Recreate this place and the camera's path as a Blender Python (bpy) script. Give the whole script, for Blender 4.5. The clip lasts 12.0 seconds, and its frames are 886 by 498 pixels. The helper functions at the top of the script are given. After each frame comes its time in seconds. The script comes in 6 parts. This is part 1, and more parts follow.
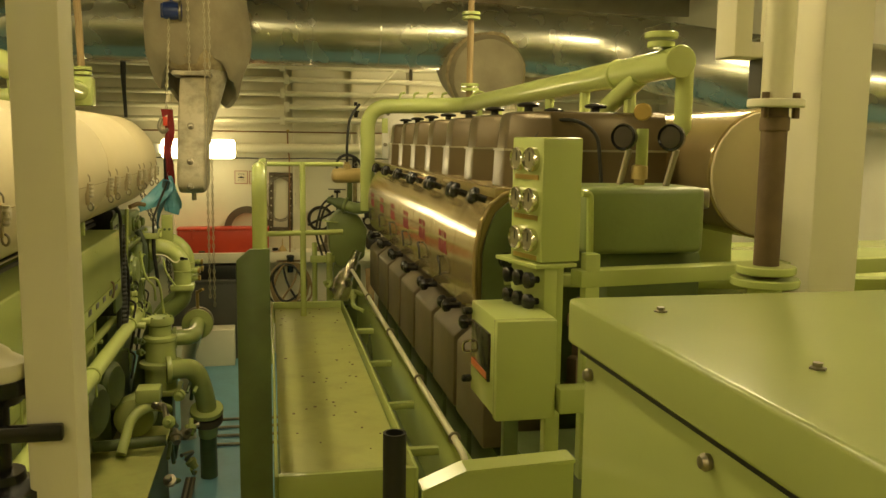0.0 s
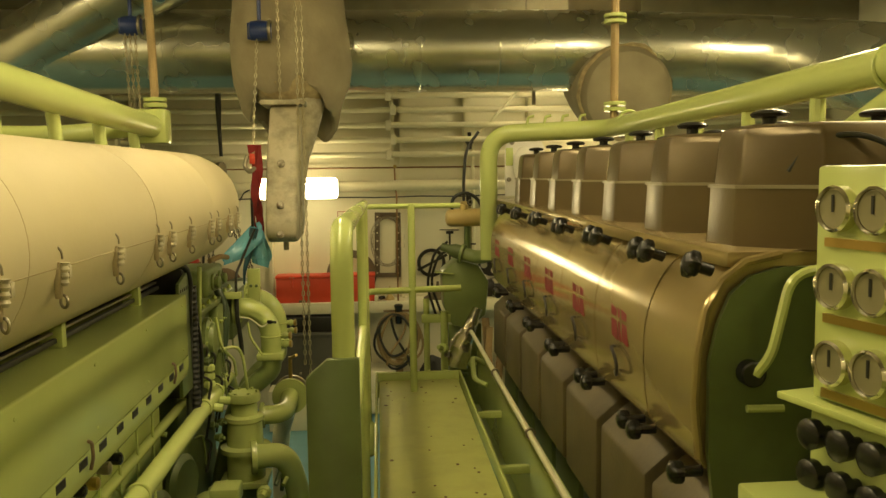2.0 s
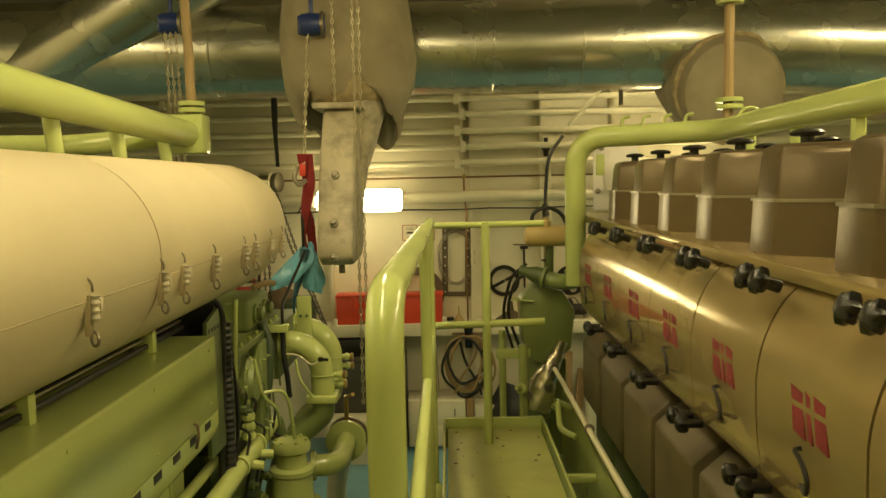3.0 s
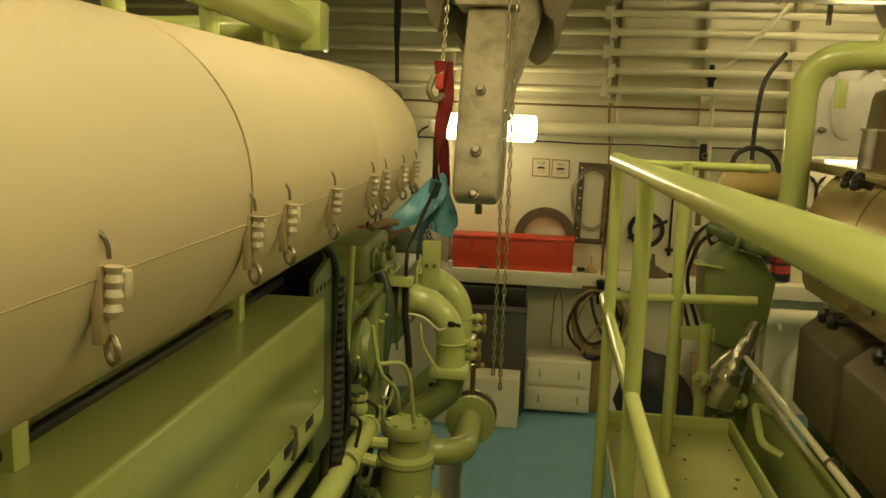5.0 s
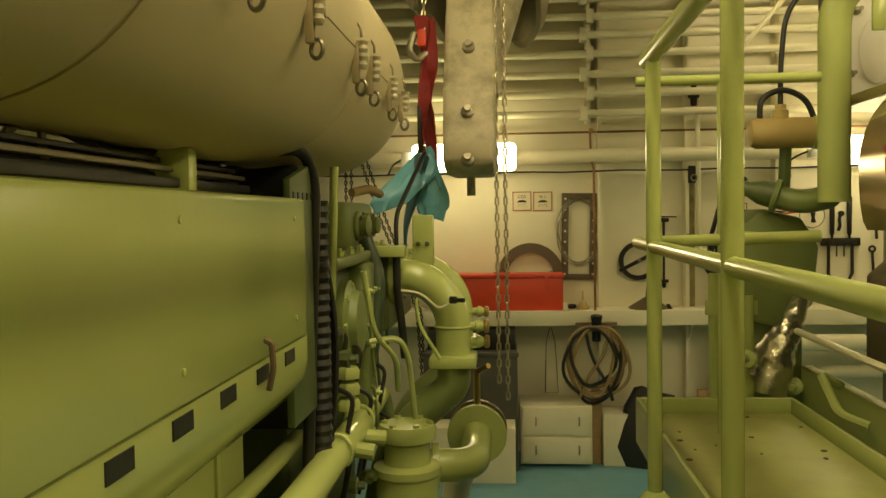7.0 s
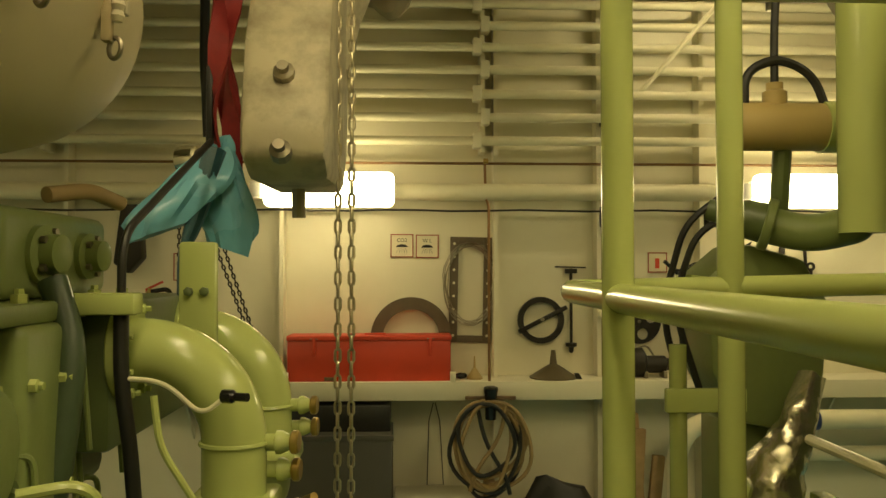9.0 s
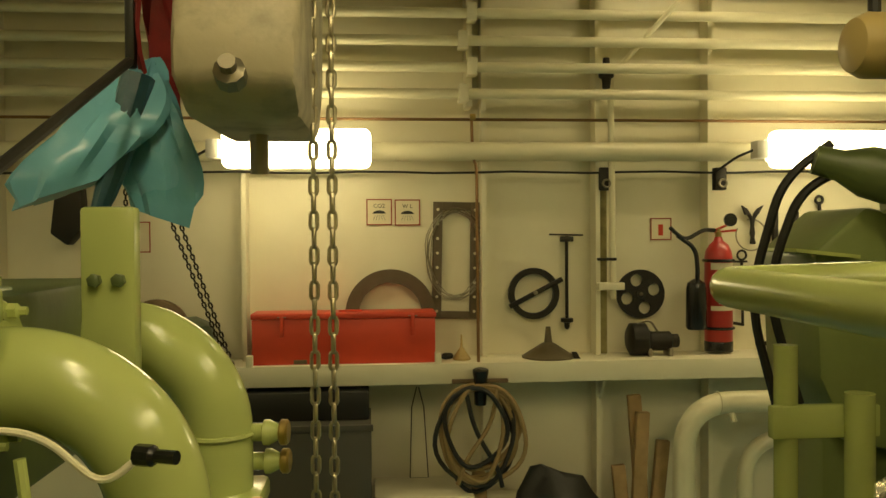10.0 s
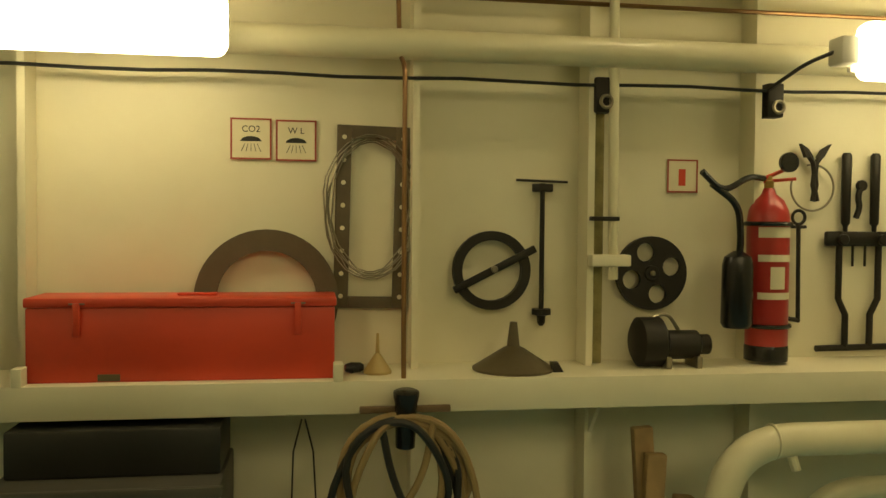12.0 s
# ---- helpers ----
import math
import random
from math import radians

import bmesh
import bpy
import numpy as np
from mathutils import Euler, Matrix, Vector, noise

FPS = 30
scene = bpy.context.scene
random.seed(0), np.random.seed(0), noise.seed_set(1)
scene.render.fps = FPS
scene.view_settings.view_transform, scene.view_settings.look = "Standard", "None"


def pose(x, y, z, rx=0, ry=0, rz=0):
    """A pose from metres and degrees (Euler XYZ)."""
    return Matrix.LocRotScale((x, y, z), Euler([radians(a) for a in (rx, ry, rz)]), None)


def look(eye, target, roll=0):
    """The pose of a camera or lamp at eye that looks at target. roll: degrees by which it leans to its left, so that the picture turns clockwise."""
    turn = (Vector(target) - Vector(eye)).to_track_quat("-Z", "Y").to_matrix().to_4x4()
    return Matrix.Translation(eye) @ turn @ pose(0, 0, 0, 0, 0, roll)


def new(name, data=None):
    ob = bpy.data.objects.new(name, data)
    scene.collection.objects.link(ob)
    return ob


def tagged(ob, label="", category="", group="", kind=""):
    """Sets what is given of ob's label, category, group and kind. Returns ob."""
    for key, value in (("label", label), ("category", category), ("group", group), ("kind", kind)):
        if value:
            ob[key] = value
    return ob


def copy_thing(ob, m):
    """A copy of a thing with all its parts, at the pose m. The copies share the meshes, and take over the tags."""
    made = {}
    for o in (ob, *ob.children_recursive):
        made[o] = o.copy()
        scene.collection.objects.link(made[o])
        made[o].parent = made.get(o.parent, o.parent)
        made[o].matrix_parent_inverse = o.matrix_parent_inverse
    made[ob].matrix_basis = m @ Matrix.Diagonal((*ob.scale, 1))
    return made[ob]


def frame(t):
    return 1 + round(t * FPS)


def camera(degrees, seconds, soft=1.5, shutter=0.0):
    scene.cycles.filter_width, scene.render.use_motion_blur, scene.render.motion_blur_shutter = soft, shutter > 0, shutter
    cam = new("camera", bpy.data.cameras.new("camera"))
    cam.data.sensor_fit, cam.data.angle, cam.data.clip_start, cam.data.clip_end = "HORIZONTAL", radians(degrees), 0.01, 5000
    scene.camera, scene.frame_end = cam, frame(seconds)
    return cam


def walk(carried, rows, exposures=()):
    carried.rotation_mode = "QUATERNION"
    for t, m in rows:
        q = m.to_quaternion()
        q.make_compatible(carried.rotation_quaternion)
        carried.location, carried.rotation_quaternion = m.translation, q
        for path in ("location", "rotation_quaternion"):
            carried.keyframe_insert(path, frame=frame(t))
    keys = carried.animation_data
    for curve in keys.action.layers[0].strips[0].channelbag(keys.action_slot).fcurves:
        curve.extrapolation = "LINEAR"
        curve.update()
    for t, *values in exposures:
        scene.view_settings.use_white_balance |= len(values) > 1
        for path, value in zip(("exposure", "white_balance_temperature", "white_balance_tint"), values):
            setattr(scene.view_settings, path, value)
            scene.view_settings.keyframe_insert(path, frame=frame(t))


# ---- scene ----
cam = camera(55.2, 12.0)
PATH = [
    (0, (-0.004, 0.141, 2.241), (0.396, 2.084, 1.985), 0.7),
    (0.5, (0.029, 0.32, 2.255), (0.355, 2.277, 2.003), 0.1),
    (1, (0.074, 0.619, 2.237), (0.332, 2.589, 2.008), -0.2),
    (1.5, (0.072, 0.891, 2.237), (0.275, 2.87, 2.031), -0.5),
    (2, (0.037, 1.188, 2.248), (0.186, 3.174, 2.068), -0.8),
    (2.5, (0.061, 1.51, 2.271), (0.125, 3.502, 2.104), -1.2),
    (3, (0.036, 1.867, 2.27), (0.026, 3.861, 2.11), -1.3),
    (3.2, (0.024, 2.017, 2.266), (-0.016, 4.01, 2.109), -1.1),
    (4.8, (-0.206, 2.703, 2.262), (-0.437, 4.665, 1.952), 2.9),
    (5, (-0.236, 2.736, 2.223), (-0.472, 4.697, 1.903), 1.9),
    (5.5, (-0.306, 2.816, 2.108), (-0.541, 4.775, 1.78), 1.0),
    (6, (-0.339, 2.899, 2.014), (-0.583, 4.859, 1.704), 0.3),
    (6.5, (-0.36, 3.009, 1.822), (-0.591, 4.991, 1.686), -0.1),
    (7, (-0.379, 3.154, 1.724), (-0.537, 5.147, 1.647), -0.9),
    (7.5, (-0.368, 3.282, 1.712), (-0.421, 5.281, 1.676), -0.6),
    (7.7, (-0.364, 3.354, 1.711), (-0.361, 5.354, 1.697), -0.3),
    (9.3, (-0.26, 4.429, 1.67), (-0.149, 6.425, 1.724), 0.0),
    (9.5, (-0.294, 4.479, 1.694), (-0.159, 6.474, 1.725), 0.0),
    (10, (-0.325, 4.81, 1.687), (-0.160, 6.801, 1.66), -0.4),
    (10.5, (-0.269, 5.184, 1.606), (-0.11, 7.177, 1.559), -0.3),
    (11, (-0.214, 5.628, 1.634), (-0.001, 7.616, 1.595), 0.0),
    (11.5, (-0.162, 6.021, 1.64), (0.124, 8.0, 1.601), 0.5),
    (12, (-0.08, 6.396, 1.549), (0.221, 8.372, 1.487), 0.5),
]
walk(cam, [(t, look(eye, target, roll)) for t, eye, target, roll in PATH],
     exposures=[(0, 0.12), (3, 0.08), (5, -0.12), (7, 0.05), (10, 0.0), (12, -0.05)])

# ---- light ----
world = bpy.data.worlds.new("world")
scene.world = world
world.use_nodes = True
world.node_tree.nodes["Background"].inputs[0].default_value = (0.9, 0.8, 0.5, 1)
world.node_tree.nodes["Background"].inputs[1].default_value = 0.0
LAMP_COLOUR = (1.0, 0.82, 0.43)
WALL_LAMP = 15.0
ROOM_LAMP = 34.0

# ---- materials ----


def material(name, colour, rough=0.5, metal=0.0, vary=0.12, scale=6.0, bump=0.1, fine=60.0, coat=0.0, stain=None, stain_amount=0.3, stain_scale=3.0, island=0.0):
    m = bpy.data.materials.new(name)
    m.use_nodes = True
    nt = m.node_tree
    N, L = nt.nodes, nt.links
    b = N["Principled BSDF"]
    b.inputs["Metallic"].default_value = metal
    b.inputs["Coat Weight"].default_value = coat
    tc = N.new("ShaderNodeTexCoord")
    geo = N.new("ShaderNodeNewGeometry")
    n1 = N.new("ShaderNodeTexNoise")
    n1.inputs["Scale"].default_value = scale
    n1.inputs["Detail"].default_value = 2
    L.new(geo.outputs["Position"], n1.inputs["Vector"])
    n2 = N.new("ShaderNodeTexNoise")
    n2.inputs["Scale"].default_value = fine
    n2.inputs["Detail"].default_value = 4
    L.new(geo.outputs["Position"], n2.inputs["Vector"])
    r1 = N.new("ShaderNodeMapRange")
    r1.inputs["From Min"].default_value = 0.15
    r1.inputs["From Max"].default_value = 0.85
    r1.inputs["To Min"].default_value = 1 - vary
    r1.inputs["To Max"].default_value = 1 + vary
    L.new(n1.outputs["Fac"], r1.inputs["Value"])
    mul = N.new("ShaderNodeVectorMath")
    mul.operation = "SCALE"
    mul.inputs[0].default_value = colour[:3]
    L.new(r1.outputs["Result"], mul.inputs["Scale"])
    out = mul.outputs["Vector"]
    if stain:
        n3 = N.new("ShaderNodeTexNoise")
        n3.inputs["Scale"].default_value = stain_scale
        n3.inputs["Detail"].default_value = 9
        n3.inputs["Roughness"].default_value = 0.6
        L.new(geo.outputs["Position"], n3.inputs["Vector"])
        r3 = N.new("ShaderNodeMapRange")
        r3.inputs["From Min"].default_value = 0.45
        r3.inputs["From Max"].default_value = 0.85
        r3.inputs["To Max"].default_value = stain_amount
        L.new(n3.outputs["Fac"], r3.inputs["Value"])
        mx = N.new("ShaderNodeMix")
        mx.data_type = "RGBA"
        L.new(r3.outputs["Result"], mx.inputs["Factor"])
        L.new(out, mx.inputs["A"])
        mx.inputs["B"].default_value = (*stain, 1)
        out = mx.outputs["Result"]
    L.new(out, b.inputs["Base Color"])
    rr = N.new("ShaderNodeMapRange")
    rr.inputs["To Min"].default_value = max(0.03, rough - 0.03)
    rr.inputs["To Max"].default_value = min(1.0, rough + 0.05)
    L.new(n1.outputs["Fac"], rr.inputs["Value"])
    L.new(rr.outputs["Result"], b.inputs["Roughness"])
    if bump:
        bp = N.new("ShaderNodeBump")
        bp.inputs["Strength"].default_value = bump
        bp.inputs["Distance"].default_value = 0.004
        L.new(n2.outputs["Fac"], bp.inputs["Height"])
        L.new(bp.outputs["Normal"], b.inputs["Normal"])
    return m


def glow(name, colour, strength):
    m = bpy.data.materials.new(name)
    m.use_nodes = True
    b = m.node_tree.nodes["Principled BSDF"]
    b.inputs["Base Color"].default_value = (0.9, 0.9, 0.85, 1)
    b.inputs["Emission Color"].default_value = (*colour, 1)
    b.inputs["Emission Strength"].default_value = strength
    return m


GREEN = material("green_enamel", (0.43, 0.49, 0.165), 0.19, vary=0.06, scale=2.5, bump=0.02, fine=90)
# Dark green paint, set deeper to hold shade under beams and in gaps.
GREEN_DARK = material("dark_green_paint_and_shade", (0.10, 0.135, 0.045), 0.42, vary=0.15, scale=8, bump=0.1, stain=(0.05, 0.05, 0.02), stain_amount=0.55, stain_scale=6)
GREEN_MID = material("mid_green_casting", (0.19, 0.24, 0.08), 0.38, vary=0.14, scale=6, bump=0.12, stain=(0.10, 0.10, 0.04), stain_amount=0.5, stain_scale=6)
GREEN_PLATE = material("worn_green_plate", (0.43, 0.45, 0.14), 0.5, vary=0.08, scale=5, bump=0.2, fine=140, stain=(0.22, 0.17, 0.06), stain_amount=0.45, stain_scale=7)
CREAM = material("cream_paint", (0.74, 0.70, 0.52), 0.42, vary=0.05, scale=2.2, bump=0.06, stain=(0.5, 0.42, 0.24), stain_amount=0.25, stain_scale=2.5)
CREAM_PIPE = material("cream_pipe_paint", (0.72, 0.68, 0.48), 0.3, vary=0.05, bump=0.03, stain=(0.45, 0.36, 0.18), stain_amount=0.25, stain_scale=5)
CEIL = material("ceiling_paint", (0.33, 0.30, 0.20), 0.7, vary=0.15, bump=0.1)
BLUE = material("blue_deck_paint", (0.16, 0.36, 0.46), 0.45, vary=0.08, bump=0.12, fine=120, stain=(0.1, 0.16, 0.16), stain_amount=0.35, stain_scale=4)
COVER = material("cream_insulated_cover", (0.53, 0.46, 0.29), 0.62, vary=0.06, scale=2.5, bump=0.12, fine=45, stain=(0.42, 0.35, 0.18), stain_amount=0.3, stain_scale=2)
BRONZE = material("bronze_clad_steel", (0.37, 0.285, 0.13), 0.14, metal=0.5, vary=0.07, scale=5, bump=0.04, fine=25, stain=(0.3, 0.2, 0.08), stain_amount=0.3, stain_scale=6)
HEADM = material("brown_head_cover", (0.105, 0.076, 0.035), 0.3, metal=0.4, vary=0.15, scale=7, bump=0.1, stain=(0.12, 0.09, 0.04), stain_amount=0.4)
ALU = material("worn_aluminium", (0.60, 0.56, 0.42), 0.35, metal=0.8, vary=0.1, bump=0.08)
GALV = material("galvanised_duct", (0.60, 0.60, 0.50), 0.26, metal=0.9, vary=0.12, scale=4, bump=0.05, fine=20)
CLOTH = material("grey_insulation_cloth", (0.37, 0.32, 0.21), 0.9, vary=0.2, scale=5, bump=0.5, fine=35, stain=(0.16, 0.12, 0.07), stain_amount=0.4)
RAGGED = material("ragged_lagging", (0.42, 0.34, 0.19), 0.95, vary=0.35, scale=22, bump=1.0, fine=60)
DIRTY = material("dirty_cream_casting", (0.50, 0.45, 0.31), 0.5, vary=0.1, bump=0.15, stain=(0.07, 0.05, 0.025), stain_amount=1.0, stain_scale=9)
BLACK = material("black_rubber_and_shade", (0.015, 0.015, 0.013), 0.45, vary=0.2, bump=0.1)
KNOB = material("black_plastic", (0.012, 0.012, 0.012), 0.25, vary=0.2, bump=0.0)
STEEL = material("dark_steel", (0.30, 0.27, 0.20), 0.38, metal=0.9, vary=0.2, bump=0.1)
CHAINM = material("greasy_chain_steel", (0.48, 0.43, 0.29), 0.32, metal=0.9, vary=0.25, scale=20, bump=0.1)
CHROME = material("bright_steel", (0.75, 0.72, 0.62), 0.15, metal=1.0, vary=0.05, bump=0.0)
RUST = material("brown_rusty_pipe", (0.16, 0.11, 0.06), 0.7, metal=0.3, vary=0.25, scale=15, bump=0.4)
RED = material("red_enamel", (0.62, 0.06, 0.025), 0.4, vary=0.08, bump=0.06, stain=(0.35, 0.03, 0.02), stain_amount=0.4, stain_scale=5)
RED_DEEP = material("deep_red_enamel", (0.40, 0.03, 0.025), 0.3, vary=0.08, bump=0.02)
REDSTRAP = material("red_webbing", (0.24, 0.016, 0.016), 0.7, vary=0.2, scale=40, bump=0.3)
BLUEHOIST = material("blue_hoist_paint", (0.02, 0.04, 0.16), 0.35, vary=0.2, bump=0.1)
REDMARK = material("faded_red_print", (0.17, 0.016, 0.018), 0.8, vary=0.25, scale=60, bump=0.0)
BAG = material("blue_plastic_film", (0.16, 0.42, 0.55), 0.25, vary=0.2, scale=10, bump=0.2)
BAG_DARK = material("dark_blue_plastic_fold", (0.03, 0.09, 0.12), 0.3, vary=0.25, scale=14, bump=0.3)
COPPER = material("copper_conduit", (0.26, 0.15, 0.07), 0.35, metal=0.8, vary=0.2, bump=0.05)
WOOD = material("rough_timber", (0.36, 0.24, 0.11), 0.8, vary=0.25, scale=14, bump=0.5)
GREYBOX = material("dark_grey_locker", (0.075, 0.072, 0.06), 0.5, vary=0.12, bump=0.1)
GLASS_DARK = material("dark_screen", (0.03, 0.025, 0.02), 0.12, vary=0.1, bump=0)
DIAL = material("yellowed_dial", (0.22, 0.20, 0.11), 0.4, vary=0.05, bump=0)
ORANGE = material("orange_print", (0.5, 0.12, 0.03), 0.5, vary=0.1, bump=0)
WHITE = material("white_plastic", (0.75, 0.73, 0.66), 0.4, vary=0.04, bump=0.02)
HORN = material("yellow_casting", (0.45, 0.34, 0.13), 0.45, vary=0.08, bump=0.08)
HOSE_TAN = material("tan_rubber_hose", (0.30, 0.21, 0.09), 0.6, vary=0.15, bump=0.15)
BRASS = material("brass", (0.5, 0.36, 0.12), 0.3, metal=0.9, vary=0.1, bump=0)
GREENBAG = material("dark_green_wrap", (0.05, 0.075, 0.04), 0.35, vary=0.25, scale=12, bump=0.5, fine=30)
GUN = material("brown_casting", (0.105, 0.082, 0.042), 0.5, vary=0.25, bump=0.25, stain=(0.06, 0.05, 0.025), stain_amount=0.6, stain_scale=9)
LIT = glow("lit_diffuser", LAMP_COLOUR, WALL_LAMP)
LIT_ROOM = glow("lit_ceiling_diffuser", LAMP_COLOUR, ROOM_LAMP)

# ---- mesh helpers ----


def obj(name, bm, mat, smooth=35):
    me = bpy.data.meshes.new(name)
    bmesh.ops.recalc_face_normals(bm, faces=bm.faces)
    bm.to_mesh(me)
    bm.free()
    me.materials.append(mat)
    if smooth:
        me.shade_smooth()
        me.set_sharp_from_angle(angle=radians(smooth))
    return new(name, me)


def thing(name, at, label, category, group="", kind=""):
    e = new(name)
    e.location = at
    e.empty_display_size = 0.05
    bpy.context.view_layer.update()
    return tagged(e, label, category, group, kind)


def part(name, bm, mat, parent, label="", smooth=35):
    o = obj(name, bm, mat, smooth)
    o.parent = parent
    top = parent
    while top.parent:
        top = top.parent
    if parent is top:
        o.matrix_parent_inverse = Matrix.Translation(top.location).inverted() if top.data is None else Matrix.Identity(4)
    if label:
        o["label"] = label
    return o


def solo(name, bm, mat, label, category, group="", kind="", smooth=35):
    return tagged(obj(name, bm, mat, smooth), label, category, group, kind)


def box(x0, x1, y0, y1, z0, z1, bevel=0.0, bm=None, seg=2):
    own = bmesh.new()
    bmesh.ops.create_cube(own, size=1.0)
    bmesh.ops.transform(own, verts=own.verts, matrix=Matrix.Translation(((x0 + x1) / 2, (y0 + y1) / 2, (z0 + z1) / 2)) @ Matrix.Diagonal((x1 - x0, y1 - y0, z1 - z0, 1)))
    if bevel:
        bmesh.ops.bevel(own, geom=list(own.edges), offset=bevel, segments=seg, affect="EDGES", profile=0.5)
    return join(own, bm)


def join(own, bm):
    if bm is None:
        return own
    me = bpy.data.meshes.new("tmp")
    own.to_mesh(me)
    own.free()
    bm.from_mesh(me)
    bpy.data.meshes.remove(me)
    return bm


def moved(bm, m):
    bmesh.ops.transform(bm, verts=bm.verts, matrix=m)
    return bm


def ring_sweep(rings, closed_ends=True, loop=False, bm=None):
    """A skin over rings of points that all have the same count."""
    own = bm or bmesh.new()
    vs = [[own.verts.new(p) for p in ring] for ring in rings]
    n = len(rings[0])
    pairs = list(zip(vs, vs[1:]))
    if loop:
        pairs.append((vs[-1], vs[0]))
    for a, b in pairs:
        for i in range(n):
            own.faces.new((a[i], a[(i + 1) % n], b[(i + 1) % n], b[i]))
    if closed_ends and not loop:
        own.faces.new(vs[0])
        own.faces.new(list(reversed(vs[-1])))
    return own


def rounded_path(points, bend, steps=6):
    pts = [Vector(p) for p in points]
    if bend <= 0 or len(pts) < 3:
        return pts
    out = [pts[0]]
    for a, p, b in zip(pts, pts[1:], pts[2:]):
        u, v = (a - p), (b - p)
        r = min(bend, u.length * 0.49, v.length * 0.49)
        s, e = p + u.normalized() * r, p + v.normalized() * r
        for i in range(steps + 1):
            k = i / steps
            out.append(s * (1 - k) ** 2 + p * 2 * k * (1 - k) + e * k ** 2)
    out.append(pts[-1])
    return out


def tube(points, r, bend=0.0, sides=14, steps=6, loop=False, bm=None):
    path = rounded_path(points, bend, steps)
    rad = r if callable(r) else (lambda k: r)
    rings = []
    up = None
    n = len(path)
    for i, p in enumerate(path):
        if loop:
            d = (path[(i + 1) % n] - path[i - 1]).normalized()
        else:
            d = (path[min(i + 1, n - 1)] - path[max(i - 1, 0)]).normalized()
        if up is None:
            up = d.orthogonal().normalized()
        up = (up - d * up.dot(d)).normalized()
        side = d.cross(up)
        rr = rad(i / max(1, n - 1))
        rings.append([p + (up * math.cos(a) + side * math.sin(a)) * rr for a in (2 * math.pi * j / sides for j in range(sides))])
    return ring_sweep(rings, loop=loop, bm=bm)


def lathe(at, axis, profile, sides=28, bm=None):
    """profile: pairs (distance along the axis, radius); a profile that ends where it began makes a ring."""
    at, d = Vector(at), Vector(axis).normalized()
    up = d.orthogonal().normalized()
    side = d.cross(up)
    rings = [[at + d * h + (up * math.cos(a) + side * math.sin(a)) * max(r, 1e-4) for a in (2 * math.pi * j / sides for j in range(sides))] for h, r in profile]
    if profile[0] == profile[-1]:
        return ring_sweep(rings[:-1], loop=True, bm=bm)
    return ring_sweep(rings, bm=bm)


def disc(at, axis, r, thick, bevel=0.003, sides=28, bm=None):
    return lathe(at, axis, [(0, r - bevel), (bevel, r), (thick - bevel, r), (thick, r - bevel)], sides, bm)


def prism(profile, axis, a, b, bevel=0.0, bm=None, closed=True):
    """profile: pairs in the plane square to the axis (x: (y, z); y: (x, z); z: (x, y))."""
    def at(k, u, v):
        return {"x": (k, u, v), "y": (u, k, v), "z": (u, v, k)}[axis]
    own = ring_sweep([[at(a, u, v) for u, v in profile], [at(b, u, v) for u, v in profile]])
    if bevel:
        bmesh.ops.bevel(own, geom=list(own.edges), offset=bevel, segments=2, affect="EDGES", profile=0.5)
    return join(own, bm)


def arc(cx, cy, r, a0, a1, n):
    return [(cx + r * math.cos(radians(a0 + (a1 - a0) * i / n)), cy + r * math.sin(radians(a0 + (a1 - a0) * i / n))) for i in range(n + 1)]


def torus(at, axis, R, r, sides=10, steps=36, a0=0, a1=360, bm=None):
    at, d = Vector(at), Vector(axis).normalized()
    up = d.orthogonal().normalized()
    side = d.cross(up)
    full = a1 - a0 >= 360
    pts = [at + (up * math.cos(radians(a)) + side * math.sin(radians(a))) * R for a in (a0 + (a1 - a0) * i / steps for i in range(steps if full else steps + 1))]
    return tube(pts, r, sides=sides, loop=full, bm=bm)


# ---- structure ----
X0, X1, Y0, Y1, ZC = -4.2, 4.4, -2.6, 9.31, 3.75
DECK = 0.70
solo("floor", box(X0, X1, Y0, Y1 + 0.2, -0.1, 0.0), BLUE, "pale blue painted steel deck", "floor", kind="structure")
solo("wall_north", box(X0 - 0.2, X1 + 0.2, Y1, Y1 + 0.15, -0.1, ZC + 0.1), CREAM, "cream painted steel bulkhead with stiffeners", "wall", kind="structure")
solo("wall_south", box(X0 - 0.2, X1 + 0.2, Y0 - 0.15, Y0, -0.1, ZC + 0.1), CREAM, "cream painted steel bulkhead", "wall", kind="structure")
solo("wall_west", box(X0 - 0.15, X0, Y0, Y1, -0.1, ZC + 0.1), CREAM, "cream painted steel ship side", "wall", kind="structure")
solo("wall_east", box(X1, X1 + 0.15, Y0, Y1, -0.1, ZC + 0.1), CREAM, "cream painted steel bulkhead", "wall", kind="structure")
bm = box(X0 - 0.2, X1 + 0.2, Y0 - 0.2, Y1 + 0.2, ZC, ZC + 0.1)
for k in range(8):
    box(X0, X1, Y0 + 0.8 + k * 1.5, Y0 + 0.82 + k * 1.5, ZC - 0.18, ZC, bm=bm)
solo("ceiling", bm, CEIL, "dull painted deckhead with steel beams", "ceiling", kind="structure")
